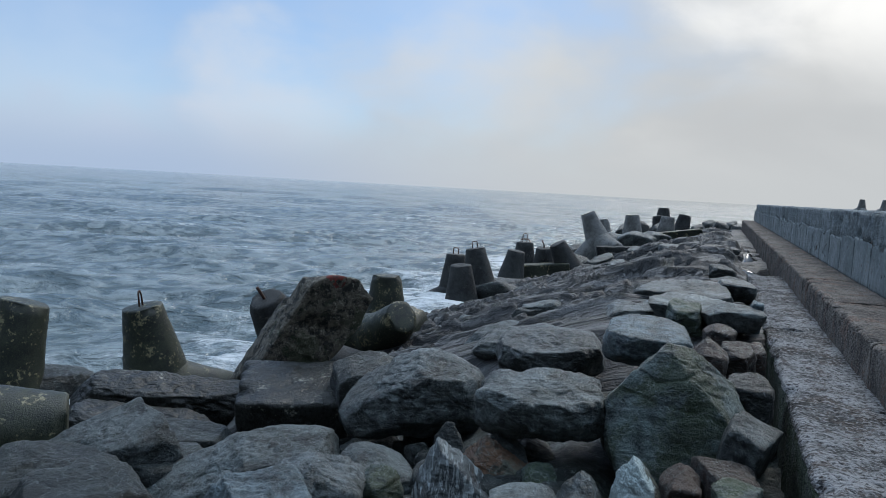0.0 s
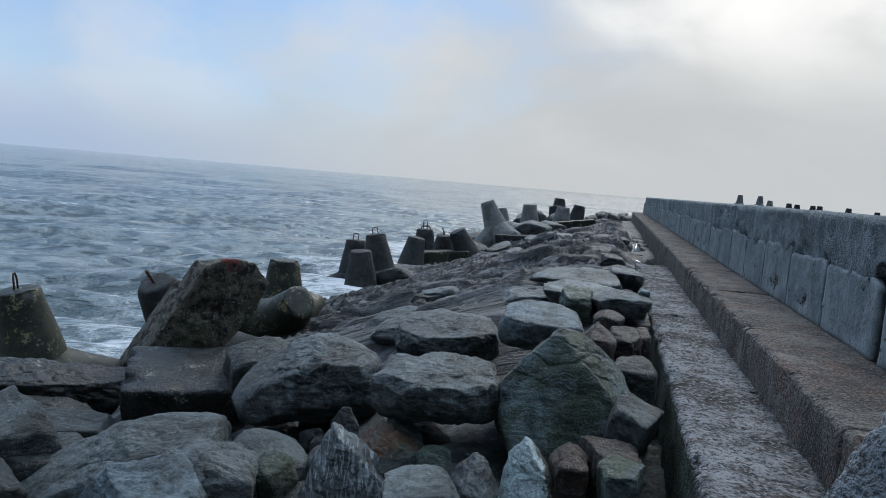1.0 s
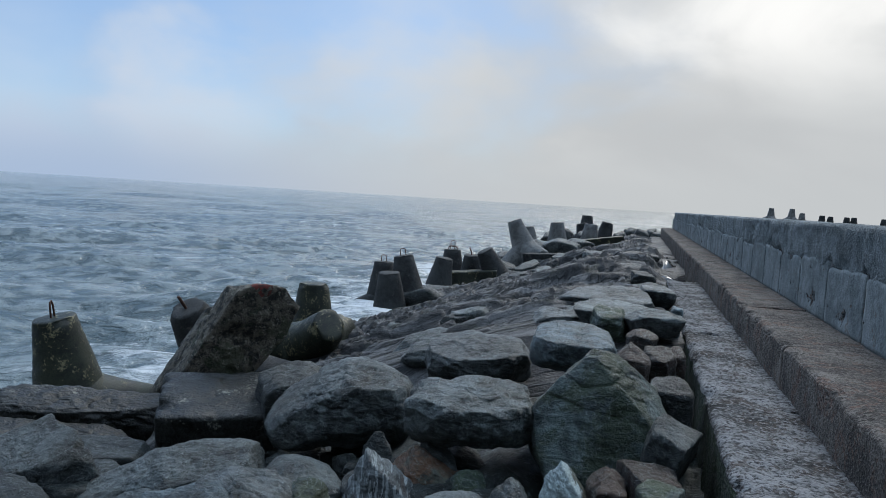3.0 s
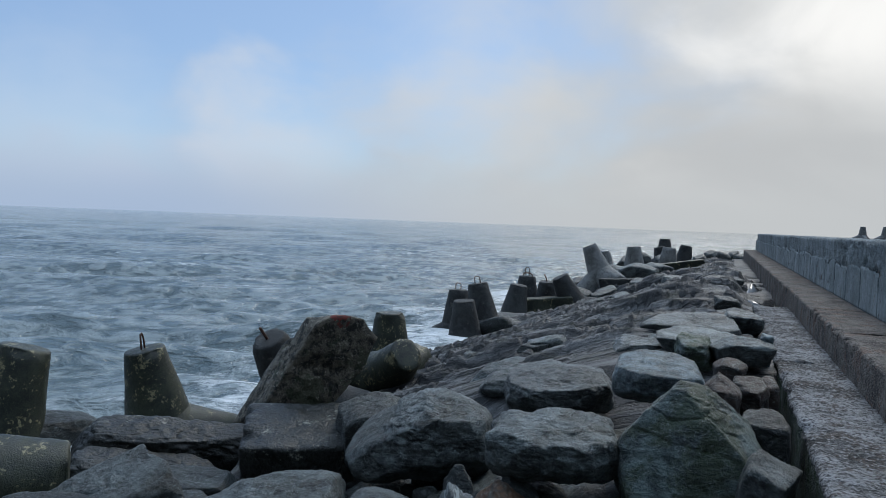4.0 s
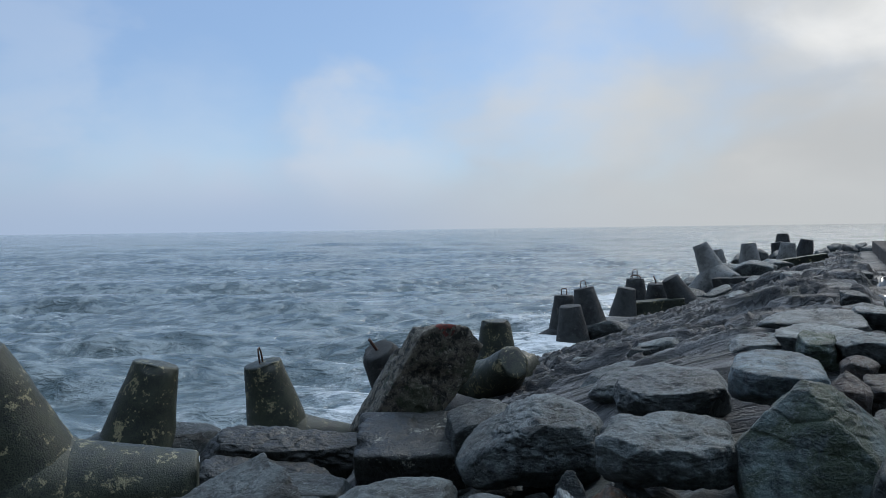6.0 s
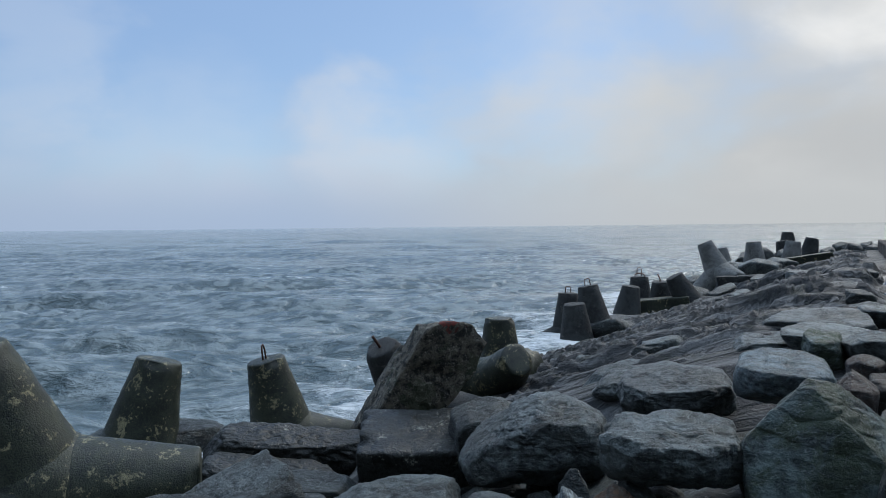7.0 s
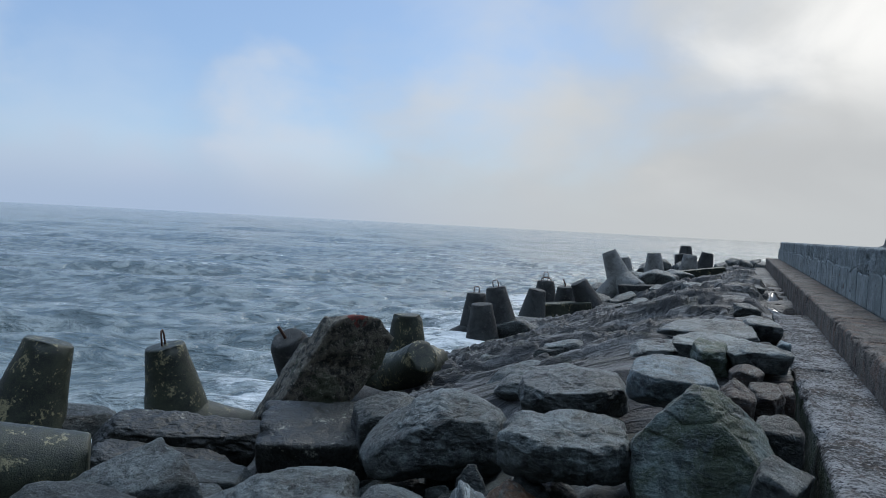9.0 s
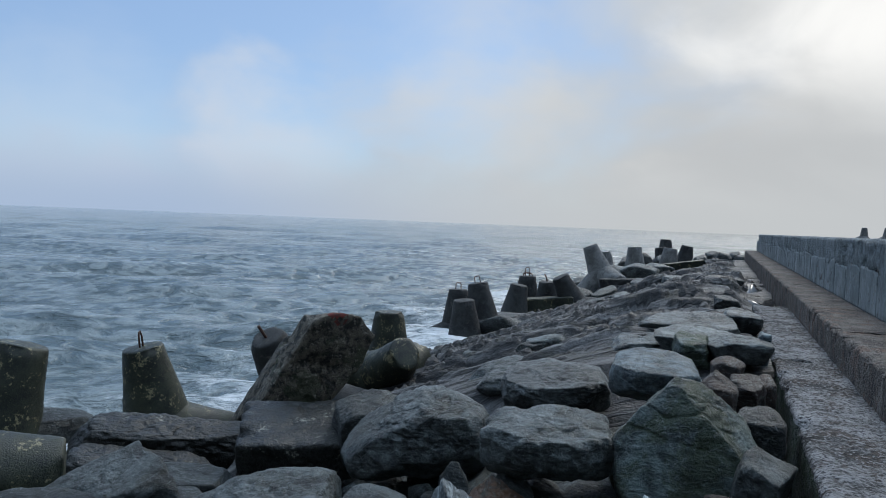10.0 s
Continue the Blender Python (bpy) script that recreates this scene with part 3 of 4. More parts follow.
face = (v[:, 0] < 2.03) & (v[:, 2] < 4.15)
to_joint = np.abs((v[:, 1] - 6.125 + 0.725) % 1.45 - 0.725)
edge = 3.70 + 0.09 * fbm(v * np.array((0, 1, 0)) / 0.45, 49, 3) + 0.05 * np.exp(-(to_joint / 0.13) ** 2)
gone = face & (v[:, 2] < edge)
hole = face & (np.abs(v[:, 1] - 6.12 - 0.05 * np.sin(v[:, 2] * 9)) < 0.11) & (v[:, 2] < 3.84)
v[:, 0] += np.where(gone, 0.028 + 0.030 * fbm(v / 0.08, 51, 3, 0.6), np.where(face, scar - d, 0)) + np.where(hole, 0.18, 0)
v[:, 2] += np.where(v[:, 2] > 4.15, 0.5 * d - 0.004, 0)
faces = [f[::-1] for f in grid_faces(nu, len(yy))]
faces += [tuple(range(nu)), tuple(range((len(yy) - 1) * nu, len(yy) * nu))[::-1]]
wall = new("wall_parapet", mesh_of("wall_parapet", v, faces, CONCRETE_WALL))
wall.data.materials.append(CONCRETE_ERODED)
for k, f in enumerate(faces[:-2]):
    if gone[list(f)].all() or hole[list(f)].any():
        wall.data.polygons[k].material_index = 1
tagged(wall, "weathered grey concrete parapet with chipped panel joints", "wall", kind="structure")


def panel_mesh(width, tall, seed):
    """A facing panel with uneven, chipped edges and a sloping broken top."""
    n, k = 30, 16
    rng = np.random.default_rng(seed)
    v = []
    for side in (0, 1):
        for j in range(k):
            for i in range(n):
                a, b = i / (n - 1), j / (k - 1)
                chip0, chip1 = 0.09 + 0.08 * math.sin(seed * 2.1), 0.08 + 0.07 * math.sin(seed * 3.7)
                top = tall * (0.98 + 0.03 * math.sin(2.4 * a + seed * 1.7) + 0.015 * math.sin(17.0 * a + seed) - chip0 * max(0, 1 - a / 0.13) - chip1 * max(0, 1 - (1 - a) / 0.10))
                edge = 0.012 * (vnoise(np.array([[b * 5.0, seed, i // (n - 1)]]), seed)[0])
                v.append((0.06 * side, (a - 0.5) * width + edge * (1 if 0 < i < n - 1 else 1.6), b * top))
    v = np.array(v)
    q = v + seed * 2.3
    edge = np.minimum(np.minimum((v[:, 1] + width / 2), (width / 2 - v[:, 1])), np.maximum(tall - v[:, 2], 0))
    v[:, 0] += np.where(v[:, 0] < 0.03, 0.004 * fbm(q / 0.12, seed, 3) + 0.005 * np.exp(-np.maximum(edge, 0) / 0.01) + 0.04 * np.clip(fbm(q / 0.3, seed + 2, 3) - 0.45, 0, 1), 0)
    g = grid_faces(n, k)
    m = n * k
    faces = [f[::-1] for f in g] + [tuple(i + m for i in f) for f in g]
    ring = [i for i in range(n)] + [n * (j + 1) - 1 for j in range(1, k)] + [m - 2 - i for i in range(n - 1)] + [n * j for j in range(k - 2, 0, -1)]
    faces += [(a, b, b + m, a + m) for a, b in zip(ring, ring[1:] + ring[:1])]
    return mesh_of("panel", v, faces, CONCRETE_PANEL)


panels = [panel_mesh(1.425, 0.665, s) for s in (3, 4, 5, 6)]
for k in range(40):
    ob = part("panel", panels[(k * 7 + k // 3) % 4], None, wall)
    ob.matrix_basis = pose(2.022, 6.85 - 7 * 1.45 + 1.45 * k - (0.07 if k == 6 else 0), 3.085) @ Matrix.Diagonal((1, 0.90 if k == 6 else 1, 1 + 0.05 * math.sin(k * 2.3), 1))

lump_q = stone_points(6, 5, "round", (1.75, 1.75, 1.75), 1.0)
lump = new("concrete_lump", mesh_of("concrete_lump", lump_q, BALLS[6][1], CONCRETE_LUMP))
lump.matrix_world = pose(1.43, 1.74, 3.18, 0, 0, 20)
tagged(lump, "rough broken lump of aggregate concrete on the step", "concrete block")

# puddles on the flat strip between mound and step
def puddle(x, y, wx, wy, seed):
    a = np.linspace(0, 2 * math.pi, 40, endpoint=False)
    r = 1 + 0.25 * fbm(np.stack([np.cos(a) * 2, np.sin(a) * 2, 0 * a], -1), seed, 3)
    ring = np.stack([wx * r * np.cos(a), wy * r * np.sin(a), 0 * a], -1)
    ob = new("puddle", mesh_of("puddle", np.concatenate([ring, ring - np.array((0, 0, 0.25))]), [tuple(range(40))] + [(k, (k + 1) % 40, 40 + (k + 1) % 40, 40 + k)[::-1] for k in range(40)], m_puddle))
    ob.location = (x, y, 2.50)
    tagged(ob, "still rainwater puddle reflecting the sky", "puddle", kind="structure")


puddle(0.88, 28.0, 0.40, 5.0, 2)
puddle(0.80, 20.6, 0.34, 1.9, 5)


# ---- tetrapods ----
def leg_mesh(length, tip, root, seed, mat, broken=0.0, sides=40, rows=26):
    """A tapered round leg along +z from the hub, its end slightly domed and chipped."""
    rows_r = [(root + (tip - root) * (k / rows) ** 0.9, length * k / rows) for k in range(rows + 1)]
    rows_r += [(tip * 0.985, length + 0.012), (tip * 0.94, length + 0.03), (tip * 0.7, length + 0.036), (tip * 0.35, length + 0.04)]
    v = np.array([(r * math.cos(2 * math.pi * i / sides), r * math.sin(2 * math.pi * i / sides), z) for r, z in rows_r for i in range(sides)])
    n = len(rows_r)
    q = v + seed * 4.1
    chips = np.clip(fbm(q / 0.25, seed + 4, 3) - 0.3, 0, 1) * 0.12 * np.exp(-((v[:, 2] - length) / 0.10) ** 2)
    d = 0.010 * fbm(q / 0.35, seed, 3) + 0.005 * fbm(q / 0.06, seed + 2, 2) - chips
    if broken:
        d += broken * (fbm(q / 0.5, seed + 8, 4, 0.6) * 0.5 - 0.1) * np.clip(v[:, 2] / length * 1.5 - 0.4, 0, 1)
        v[:, 2] += np.where(v[:, 2] > length - 0.01, broken * 0.8 * fbm(q / 0.4, seed + 6, 4, 0.6), 0)
    rad = np.maximum(np.linalg.norm(v[:, :2], axis=1), 1e-6)
    v[:, :2] *= (1 + d / rad)[:, None]
    v = np.concatenate([v, np.array([(0, 0, length + 0.04)])])
    faces = [(j * sides + i, j * sides + (i + 1) % sides, (j + 1) * sides + (i + 1) % sides, (j + 1) * sides + i) for j in range(n - 1) for i in range(sides)]
    faces += [((n - 1) * sides + i, (n - 1) * sides + (i + 1) % sides, n * sides) for i in range(sides)]
    return mesh_of("leg", v, faces, mat)


LEGS = {}
for key, mat in (("wet", CONCRETE_WET), ("dark", CONCRETE_TETRA), ("pale", CONCRETE_PALE)):
    LEGS[key] = [leg_mesh(1.62, 0.36, 0.66, s, mat) for s in (1, 2, 3, 4)]
HUBS = {}
for key, mat in (("wet", CONCRETE_WET), ("dark", CONCRETE_TETRA), ("pale", CONCRETE_PALE)):
    hv = BALLS[5][0] * 0.70
    HUBS[key] = mesh_of("hub", hv * (1 + 0.02 * fbm(hv / 0.3, 4, 3))[:, None], BALLS[5][1], mat)


def tetrapod(hub, up, foot, kind, label, loop="", scale=1.0, group="tetrapods of the breakwater"):
    """Four tapered legs round a hub. up: the way of one leg; foot: the way that a second one leans to."""
    up = Vector(up).normalized()
    foot = (Vector(foot) - up * Vector(foot).dot(up)).normalized()
    third = up.cross(foot)
    base = Matrix((foot, third, up)).transposed().to_4x4()
    top = new("tetrapod")
    top.matrix_world = Matrix.Translation(hub) @ base @ Matrix.Scale(scale, 4)
    part("hub", HUBS[kind], None, top)
    for k in range(4):
        leg = part("leg", LEGS[kind][k], None, top)
        if k:
            leg.matrix_basis = pose(0, 0, 0, 0, 109.5, (k - 1) * 120)
    if loop == "loop":
        pts = [(-0.10, 0.0, 1.55), (-0.10, 0.0, 1.84), (-0.075, 0.01, 1.90), (0.06, 0.01, 1.91), (0.09, 0.0, 1.87), (0.10, -0.02, 1.55)]
        part("lifting_loop", tube(pts, 0.018), m_rust, top, "rusty iron lifting loop")
    elif loop == "narrow":
        pts = [(-0.06, -0.03, 1.55), (-0.03, -0.04, 1.84), (-0.015, -0.02, 1.94), (0.005, 0.02, 1.95), (0.02, 0.04, 1.86), (0.0, 0.04, 1.55)]
        part("lifting_loop", tube(pts, 0.017), m_rust, top, "narrow rusty iron lifting loop")
    elif loop == "rod":
        part("iron_rod", tube([(-0.02, 0, 1.5), (-0.03, 0.02, 1.76), (-0.13, 0.03, 1.99)], 0.03), m_rust, top, "bent rusty iron rod")
    elif loop == "cage":
        for s in (-0.2, 0.0, 0.2):
            pts = [(-0.18, s, 1.5), (-0.18, s, 1.74), (-0.1, s, 1.80), (0.14, s * 0.8, 1.78), (0.22, s, 1.70), (0.22, s, 1.5)]
            part("lifting_loop", tube(pts, 0.02), m_rust, top, "bent rusty iron bar")
        part("lifting_loop", tube([(-0.10, 0, 1.5), (-0.10, 0, 1.98), (-0.06, 0, 2.03), (0.04, 0, 2.03), (0.08, 0, 1.98), (0.08, 0, 1.5)], 0.018), m_rust, top, "tall rusty iron loop")
    return tagged(top, label, "tetrapod", group)


tetrapod((-10.16, 7.86, 0.48), (0.154, 0.187, 0.97), (-0.64, -0.77, 0), "wet", "algae-dark concrete tetrapod with pale lichen, standing in surf")
tetrapod((-9.76, 10.98, 0.06), (-0.105, -0.191, 0.976), (0.73, 0.68, 0), "wet", "dark concrete tetrapod with an iron loop, standing in surf", "narrow")
tetrapod((-8.04, 13.04, 0.39), (-0.17, -0.491, 0.854), (-0.56, 0.83, 0), "dark", "tilted dark concrete tetrapod with a bent rod", "rod")
tetrapod((-7.74, 16.64, 0.25), (0, 0, 1), (0.42, -0.91, 0), "wet", "olive-dark concrete tetrapod in white water")
tetrapod((-7.15, 15.0, 0.55), (0.62, -0.58, 0.53), (0.3, -0.3, -1), "wet", "olive-dark tetrapod with one leg end facing the ledge")
tetrapod((-8.13, 23.73, -0.07), (-0.032, -0.121, 0.992), (0.95, 0.33, 0), "dark", "dark concrete tetrapod at the waterline")
tetrapod((-9.39, 26.31, 0.0), (0, 0, 1), (-0.94, -0.33, 0), "dark", "dark concrete tetrapod with a flat iron loop", "loop")
tetrapod((-8.12, 25.71, 0.38), (-0.165, -0.054, 0.985), (0.95, 0.31, 0), "dark", "dark concrete tetrapod with a tall iron loop", "loop")
tetrapod((-8.22, 29.95, 0.05), (0.152, -0.031, 0.988), (-0.97, -0.26, 0), "dark", "dark concrete tetrapod leaning in a cluster")
tetrapod((-8.39, 32.91, 0.11), (0, 0, 1), (0.97, 0.25, 0), "dark", "dark concrete tetrapod topped by bent iron bars", "cage", 1.06)
tetrapod((-7.33, 32.36, 0.09), (0.031, -0.136, 0.99), (0.98, 0.22, 0), "dark", "dark concrete tetrapod with a bent rod", "rod")
tetrapod((-5.85, 31.7, 0.6), (-0.423, -0.245, 0.872), (0.98, 0.2, 0), "dark", "dark concrete tetrapod leaning towards the sea")
tetrapod((-5.74, 37.61, 1.77), (-0.401, -0.068, 0.914), (-0.99, -0.17, 0), "pale", "pale weathered tetrapod leaning towards the sea")
tetrapod((-6.66, 45.54, 1.13), (-0.103, -0.015, 0.995), (0.15, -0.99, 0), "pale", "pale concrete tetrapod behind the leaning one")
tetrapod((-4.45, 40.79, 1.6), (-0.052, -0.006, 0.999), (0.99, 0.11, 0), "pale", "pale upright tetrapod with a rough pale top", "")
tetrapod((-3.81, 52.9, 1.94), (0, 0, 1), (0.07, -1, 0), "dark", "dark upright tetrapod at the breakwater's end")
tetrapod((-3.58, 49.9, 1.48), (-0.207, -0.016, 0.978), (0.08, -1, 0), "dark", "dark tilted tetrapod at the breakwater's end")
tetrapod((-2.95, 42.93, 1.58), (0.07, 0.004, 0.998), (-1, -0.06, 0), "pale", "pale tetrapod with a leg lying on the mound")
tetrapod((-2.48, 48.97, 1.65), (0.173, 0.008, 0.985), (0.04, -1, 0), "dark", "dark tetrapod leaning towards the wall")
tetrapod((-7.53, 4.61, 1.45), (0.70, 0.71, -0.02), (-0.3, -0.5, 0.9), "wet", "toppled algae-dark tetrapod with one leg lying flat")

# tetrapods on the harbour side, their tips just over the parapet
for x, y, z in ((10.7, 69.2, 5.07), (12.3, 68.9, 5.11), (13.1, 68.8, 4.79), (14.6, 68.5, 4.68), (15.2, 68.3, 4.64), (16.4, 68.1, 4.65), (16.9, 67.9, 4.66), (19.0, 67.4, 4.67), (21.0, 66.8, 4.53), (21.9, 66.5, 4.53), (22.5, 66.3, 4.51), (23.5, 65.9, 4.61)):
    tetrapod((x, y, z - 0.89), (0.02, 0, 1), (math.cos(x * 3), math.sin(x * 3), 0), "pale" if y > 68.6 else "dark", "concrete tetrapod behind the parapet, only its tip showing", scale=0.55, group="tetrapods behind the wall")
hy = np.linspace(2, 85, 60)
hx = np.linspace(2.4, 32, 24)
X, Y = np.meshgrid(hx, hy)
q = np.stack([X.ravel(), Y.ravel(), 0 * X.ravel()], -1)
quay = new("far_slope", mesh_of("far_slope", np.stack([q[:, 0], q[:, 1], 1.9 + 0.024 * q[:, 1] * np.clip((q[:, 0] - 6) / 6, 0, 1) + 0.15 * fbm(q, 61, 3)], -1), grid_faces(24, 60), m_rubble))
tagged(quay, "rock slope behind the parapet", "ground", kind="structure")

# the broken block that leans up towards the ledge
def hull_points(corners, level, seed, rough=1.0, soft=70):
    """A block with the given corners: flat sides, worn edges, a rough broken surface."""
    bm = bmesh.new()
    for c in corners:
        bm.verts.new(c)
    bmesh.ops.convex_hull(bm, input=bm.verts[:])
    bm.normal_update()
    mid = np.mean(np.array(corners), axis=0)
    dirs = BALLS[level][0]
    inv = np.zeros(len(dirs))
    for f in bm.faces:
        nrm = np.array(f.normal)
        hgt = float((np.array(f.verts[0].co) - mid) @ nrm)
        if abs(hgt) > 1e-4:
            inv += (np.maximum(dirs @ nrm * np.sign(hgt), 0.0) / abs(hgt)) ** soft
    bm.free()
    q = dirs * (inv ** (-1.0 / soft))[:, None]
    rise = 0.030 * fbm(q / 0.5 + seed, seed, 3) + 0.018 * fbm(q / 0.11 + seed, seed + 3, 4, 0.6) - 0.10 * np.clip(fbm(q / 0.32 + seed, seed + 6, 3) - 0.30, 0, 1)
    return q + dirs * (rise * rough)[:, None] + mid


cap = [(0.0, 0.62), (0.30, 0.74), (0.58, 0.71), (0.76, 0.45), (0.62, 0.05), (0.14, -0.52), (-0.66, -0.50)]
corners = [(x, 0.12 * x - 0.22 * z, z) for x, z in cap] + [(-0.14, 0.16, 0.67)]
corners += [(0.92 * x - 0.52, 0.95 + 0.12 * x - 0.22 * z, 0.92 * z - 0.50) for x, z in cap]
stump_q = hull_points(corners, 6, 14, 0.8)
stump = new("broken_tetrapod")
stump.matrix_world = pose(-5.12, 8.66, 2.12, 0, 0, 31) @ Matrix.Scale(1.10, 4)
part("leg", mesh_of("leg", stump_q, BALLS[6][1], m_stump), None, stump, "broken leg stump of dark rough concrete")
reach = np.linalg.norm((stump_q - np.array((0.34, 0.05, 0.72))) * np.array((1, 1.0, 1)), axis=1) + 0.10 * fbm(stump_q / 0.12, 71, 3)
lifted = stump_q * 1.006
painted = [f for f in BALLS[6][1] if max(reach[i] for i in f) < 0.22]
used = sorted({i for f in painted for i in f})
where = {k: n for n, k in enumerate(used)}
part("paint_patch", mesh_of("paint_patch", lifted[used], [tuple(where[i] for i in f) for f in painted], m_red), None, stump, "patch of faded red paint")
tagged(stump, "broken leaning tetrapod stump with red paint on top", "tetrapod")


def slab_block(at, size, turn, tilt, roll, seed, mat, label, name="concrete_block"):
    """A cast slab with worn edges and a stepped, chipped surface."""
    bm = bmesh.new()
    bmesh.ops.create_cube(bm, size=1)
    bmesh.ops.subdivide_edges(bm, edges=bm.edges[:], cuts=24, use_grid_fill=True)
    v = np.array([x.co[:] for x in bm.verts])
    r = np.sum(np.abs(v * 2) ** 22, axis=1) ** (-1 / 22)
    v = v * np.minimum(r, 1)[:, None] * np.array(size)
    q = v + seed * 1.9
    nrm = v / np.maximum(np.linalg.norm(v, axis=1), 1e-6)[:, None]
    v = v + nrm * (0.030 * fbm(q / 0.5, seed, 3) + 0.014 * fbm(q / 0.09, seed + 2, 3, 0.6) - 0.10 * np.clip(fbm(q / 0.3, seed + 5, 3) - 0.35, 0, 1))[:, None]
    groove = np.exp(-((v[:, 1] + 0.04 * fbm(q / 0.4, seed + 4, 2)) / 0.05) ** 2)
    if name == "stone_beam":
        v[:, 2] -= np.where(v[:, 2] > 0, 0.10 * size[2] * groove, 0)
        v[:, 1:] += 0.05 * np.stack([fbm(q * np.array((1, 0, 0)) / 0.6, seed + 6, 3), fbm(q * np.array((1, 0, 0)) / 0.7, seed + 7, 3)], -1)
    for x, c in zip(bm.verts, v):
        x.co = c
    ob = part(name, bm, mat, None)
    ob.matrix_world = pose(*at, roll, tilt, turn)
    return tagged(ob, label, "concrete block" if name == "concrete_block" else "stone beam")


slab_block((-4.76, 7.70, 1.32), (1.32, 1.20, 0.85), 31, 0, 11, 3, CONCRETE_BEAM, "squarish dark concrete block with chipped lichen edges")
for x, y, z, size, seed, label in ((-6.66, 7.52, 1.20, (2.45, 0.75, 0.62), 52, "long dark weathered beam lying behind a second one"), (-6.28, 6.92, 0.92, (2.55, 0.80, 0.72), 55, "long dark cracked beam with a worn edge")):
    ob = new("stone_beam", mesh_of("stone_beam", stone_points(6, seed, "slab", size, 1.7, 0.15), BALLS[6][1], CONCRETE_BEAM))
    ob.matrix_world = pose(x, y, z, 6, 6, 38)
    tagged(ob, label, "stone beam", "beams in the rubble")

# far end: loose rocks and a lying block
for k, (x, y, z, s) in enumerate(((-0.7, 58.0, 2.2, 1.6), (-0.06, 56.0, 2.35, 1.3), (0.6, 57.0, 2.45, 1.2), (1.2, 56.0, 2.2, 1.3), (-1.6, 57.0, 2.0, 1.4), (-5.4, 46.5, 1.9, 1.7), (-4.9, 48.0, 2.2, 1.4), (-3.3, 46.5, 2.2, 1.3), (-7.2, 39.6, 0.9, 1.6))):
    q = stone_points(4, 700 + k, "round", (s, s, s * 0.8), 1.0, 0.5)
    ob = new("boulder", mesh_of("boulder", q, BALLS[4][1], ROCK["dark"]))
    ob.location = (x, y, z)
    tagged(ob, "dark boulder at the breakwater's end", "boulder", "boulders at the far end")
for k, (x, y, z, s) in enumerate(((-4.0, 38.3, 2.05, 1.3), (-3.2, 39.6, 2.15, 1.0), (-5.0, 38.9, 1.9, 1.2), (-6.1, 33.6, 1.1, 1.1), (-7.0, 24.2, 0.75, 1.0))):
    q = stone_points(4, 760 + k, "wedge", (s * 1.5, s, s * 0.7), 1.2, 0.4)
    ob = new("boulder", mesh_of("boulder", q, BALLS[4][1], ROCK["slate" if k < 3 else "dark"]))
    ob.matrix_world = pose(x, y, z, 0, 0, 40 * k)
    tagged(ob, "grey broken rock at the feet of the tetrapods", "boulder", "boulders at the tetrapods' feet")
slab_block((-4.5, 36.2, 1.45), (2.2, 0.8, 0.7), 12, -3, 0, 9, CONCRETE_TETRA, "dark concrete beam lying on the mound")
slab_block((-2.0, 40.5, 2.30), (2.2, 0.7, 0.6), 14, -9, 0, 11, CONCRETE_WET, "nearly black concrete beam lying on the mound")
slab_block((-6.9, 31.0, 0.75), (2.0, 0.9, 0.8), 14, -6, 0, 12, CONCRETE_WET, "black concrete block between tetrapods")

# ---- boulders ----
boulder(-6.9, 26.3, 0.55, 2.1, 1.2, 0.75, turn=15, seed=4, shape="slab", fine=5, mat="dark", label="dark flat boulder at the tetrapods' feet")
boulder(-0.25, 5.80, 2.68, 1.27, 1.25, 0.86, turn=2, seed=11, shape="peak", fine=6, mat="green", lean=-0.06, tilt=0, sink=0.08, rough=0.9,
        label="large grey-green pointed boulder with algae stains beside the ledge")
boulder(-1.21, 5.64, 2.54, 1.13, 0.85, 0.40, turn=12, seed=12, shape="anvil", fine=6, mat="slate", lean=0, tilt=0, sink=0.08, rough=1.5,
        label="dark flat-topped angular boulder lying among rubble")
boulder(-2.86, 6.94, 2.10, 1.62, 1.30, 0.71, turn=22, seed=13, shape="ridge", fine=6, mat="slate", lean=0, tilt=-4, sink=0.08, rough=1.5,
        label="grey layered boulder with a pale ridged top")
boulder(-1.72, 8.23, 2.40, 1.35, 1.30, 0.39, turn=12, seed=14, shape="anvil", fine=6, mat="grey", lean=0, tilt=-4, sink=0.08, rough=1.5,
        label="broad pale flat boulder with a dark underside")
boulder(-0.61, 7.74, 2.76, 0.98, 1.20, 0.38, turn=4, seed=15, shape="anvil", fine=5, mat="blue", lean=0, tilt=3, sink=0.08,
        label="blue-grey flat-topped boulder behind the pointed one")
boulder(-0.16, 10.40, 2.74, 1.35, 1.70, 0.25, turn=1, seed=16, shape="slab", fine=5, mat="pale", lean=0, tilt=3, sink=0.07, rough=1.7,
        label="long pale smooth slab of rock beside the ledge")
boulder(-0.33, 9.58, 2.74, 0.51, 0.60, 0.40, turn=2, seed=17, shape="block", fine=5, mat="green", lean=0, tilt=0, sink=0.01,
        label="small greenish block under the pale slab")
boulder(-0.48, 12.30, 2.70, 1.53, 2.00, 0.33, turn=2, seed=18, shape="slab", fine=5, mat="grey", lean=0, tilt=0, sink=0.01, rough=1.7,
        label="weathered grey slab lying on the mound")
boulder(-1.05, 10.90, 2.56, 1.10, 1.20, 0.22, turn=10, seed=61, shape="slab", fine=5, mat="grey", tilt=-3, sink=0.10, rough=1.5,
        label="low grey slab bedded beside the pale one")
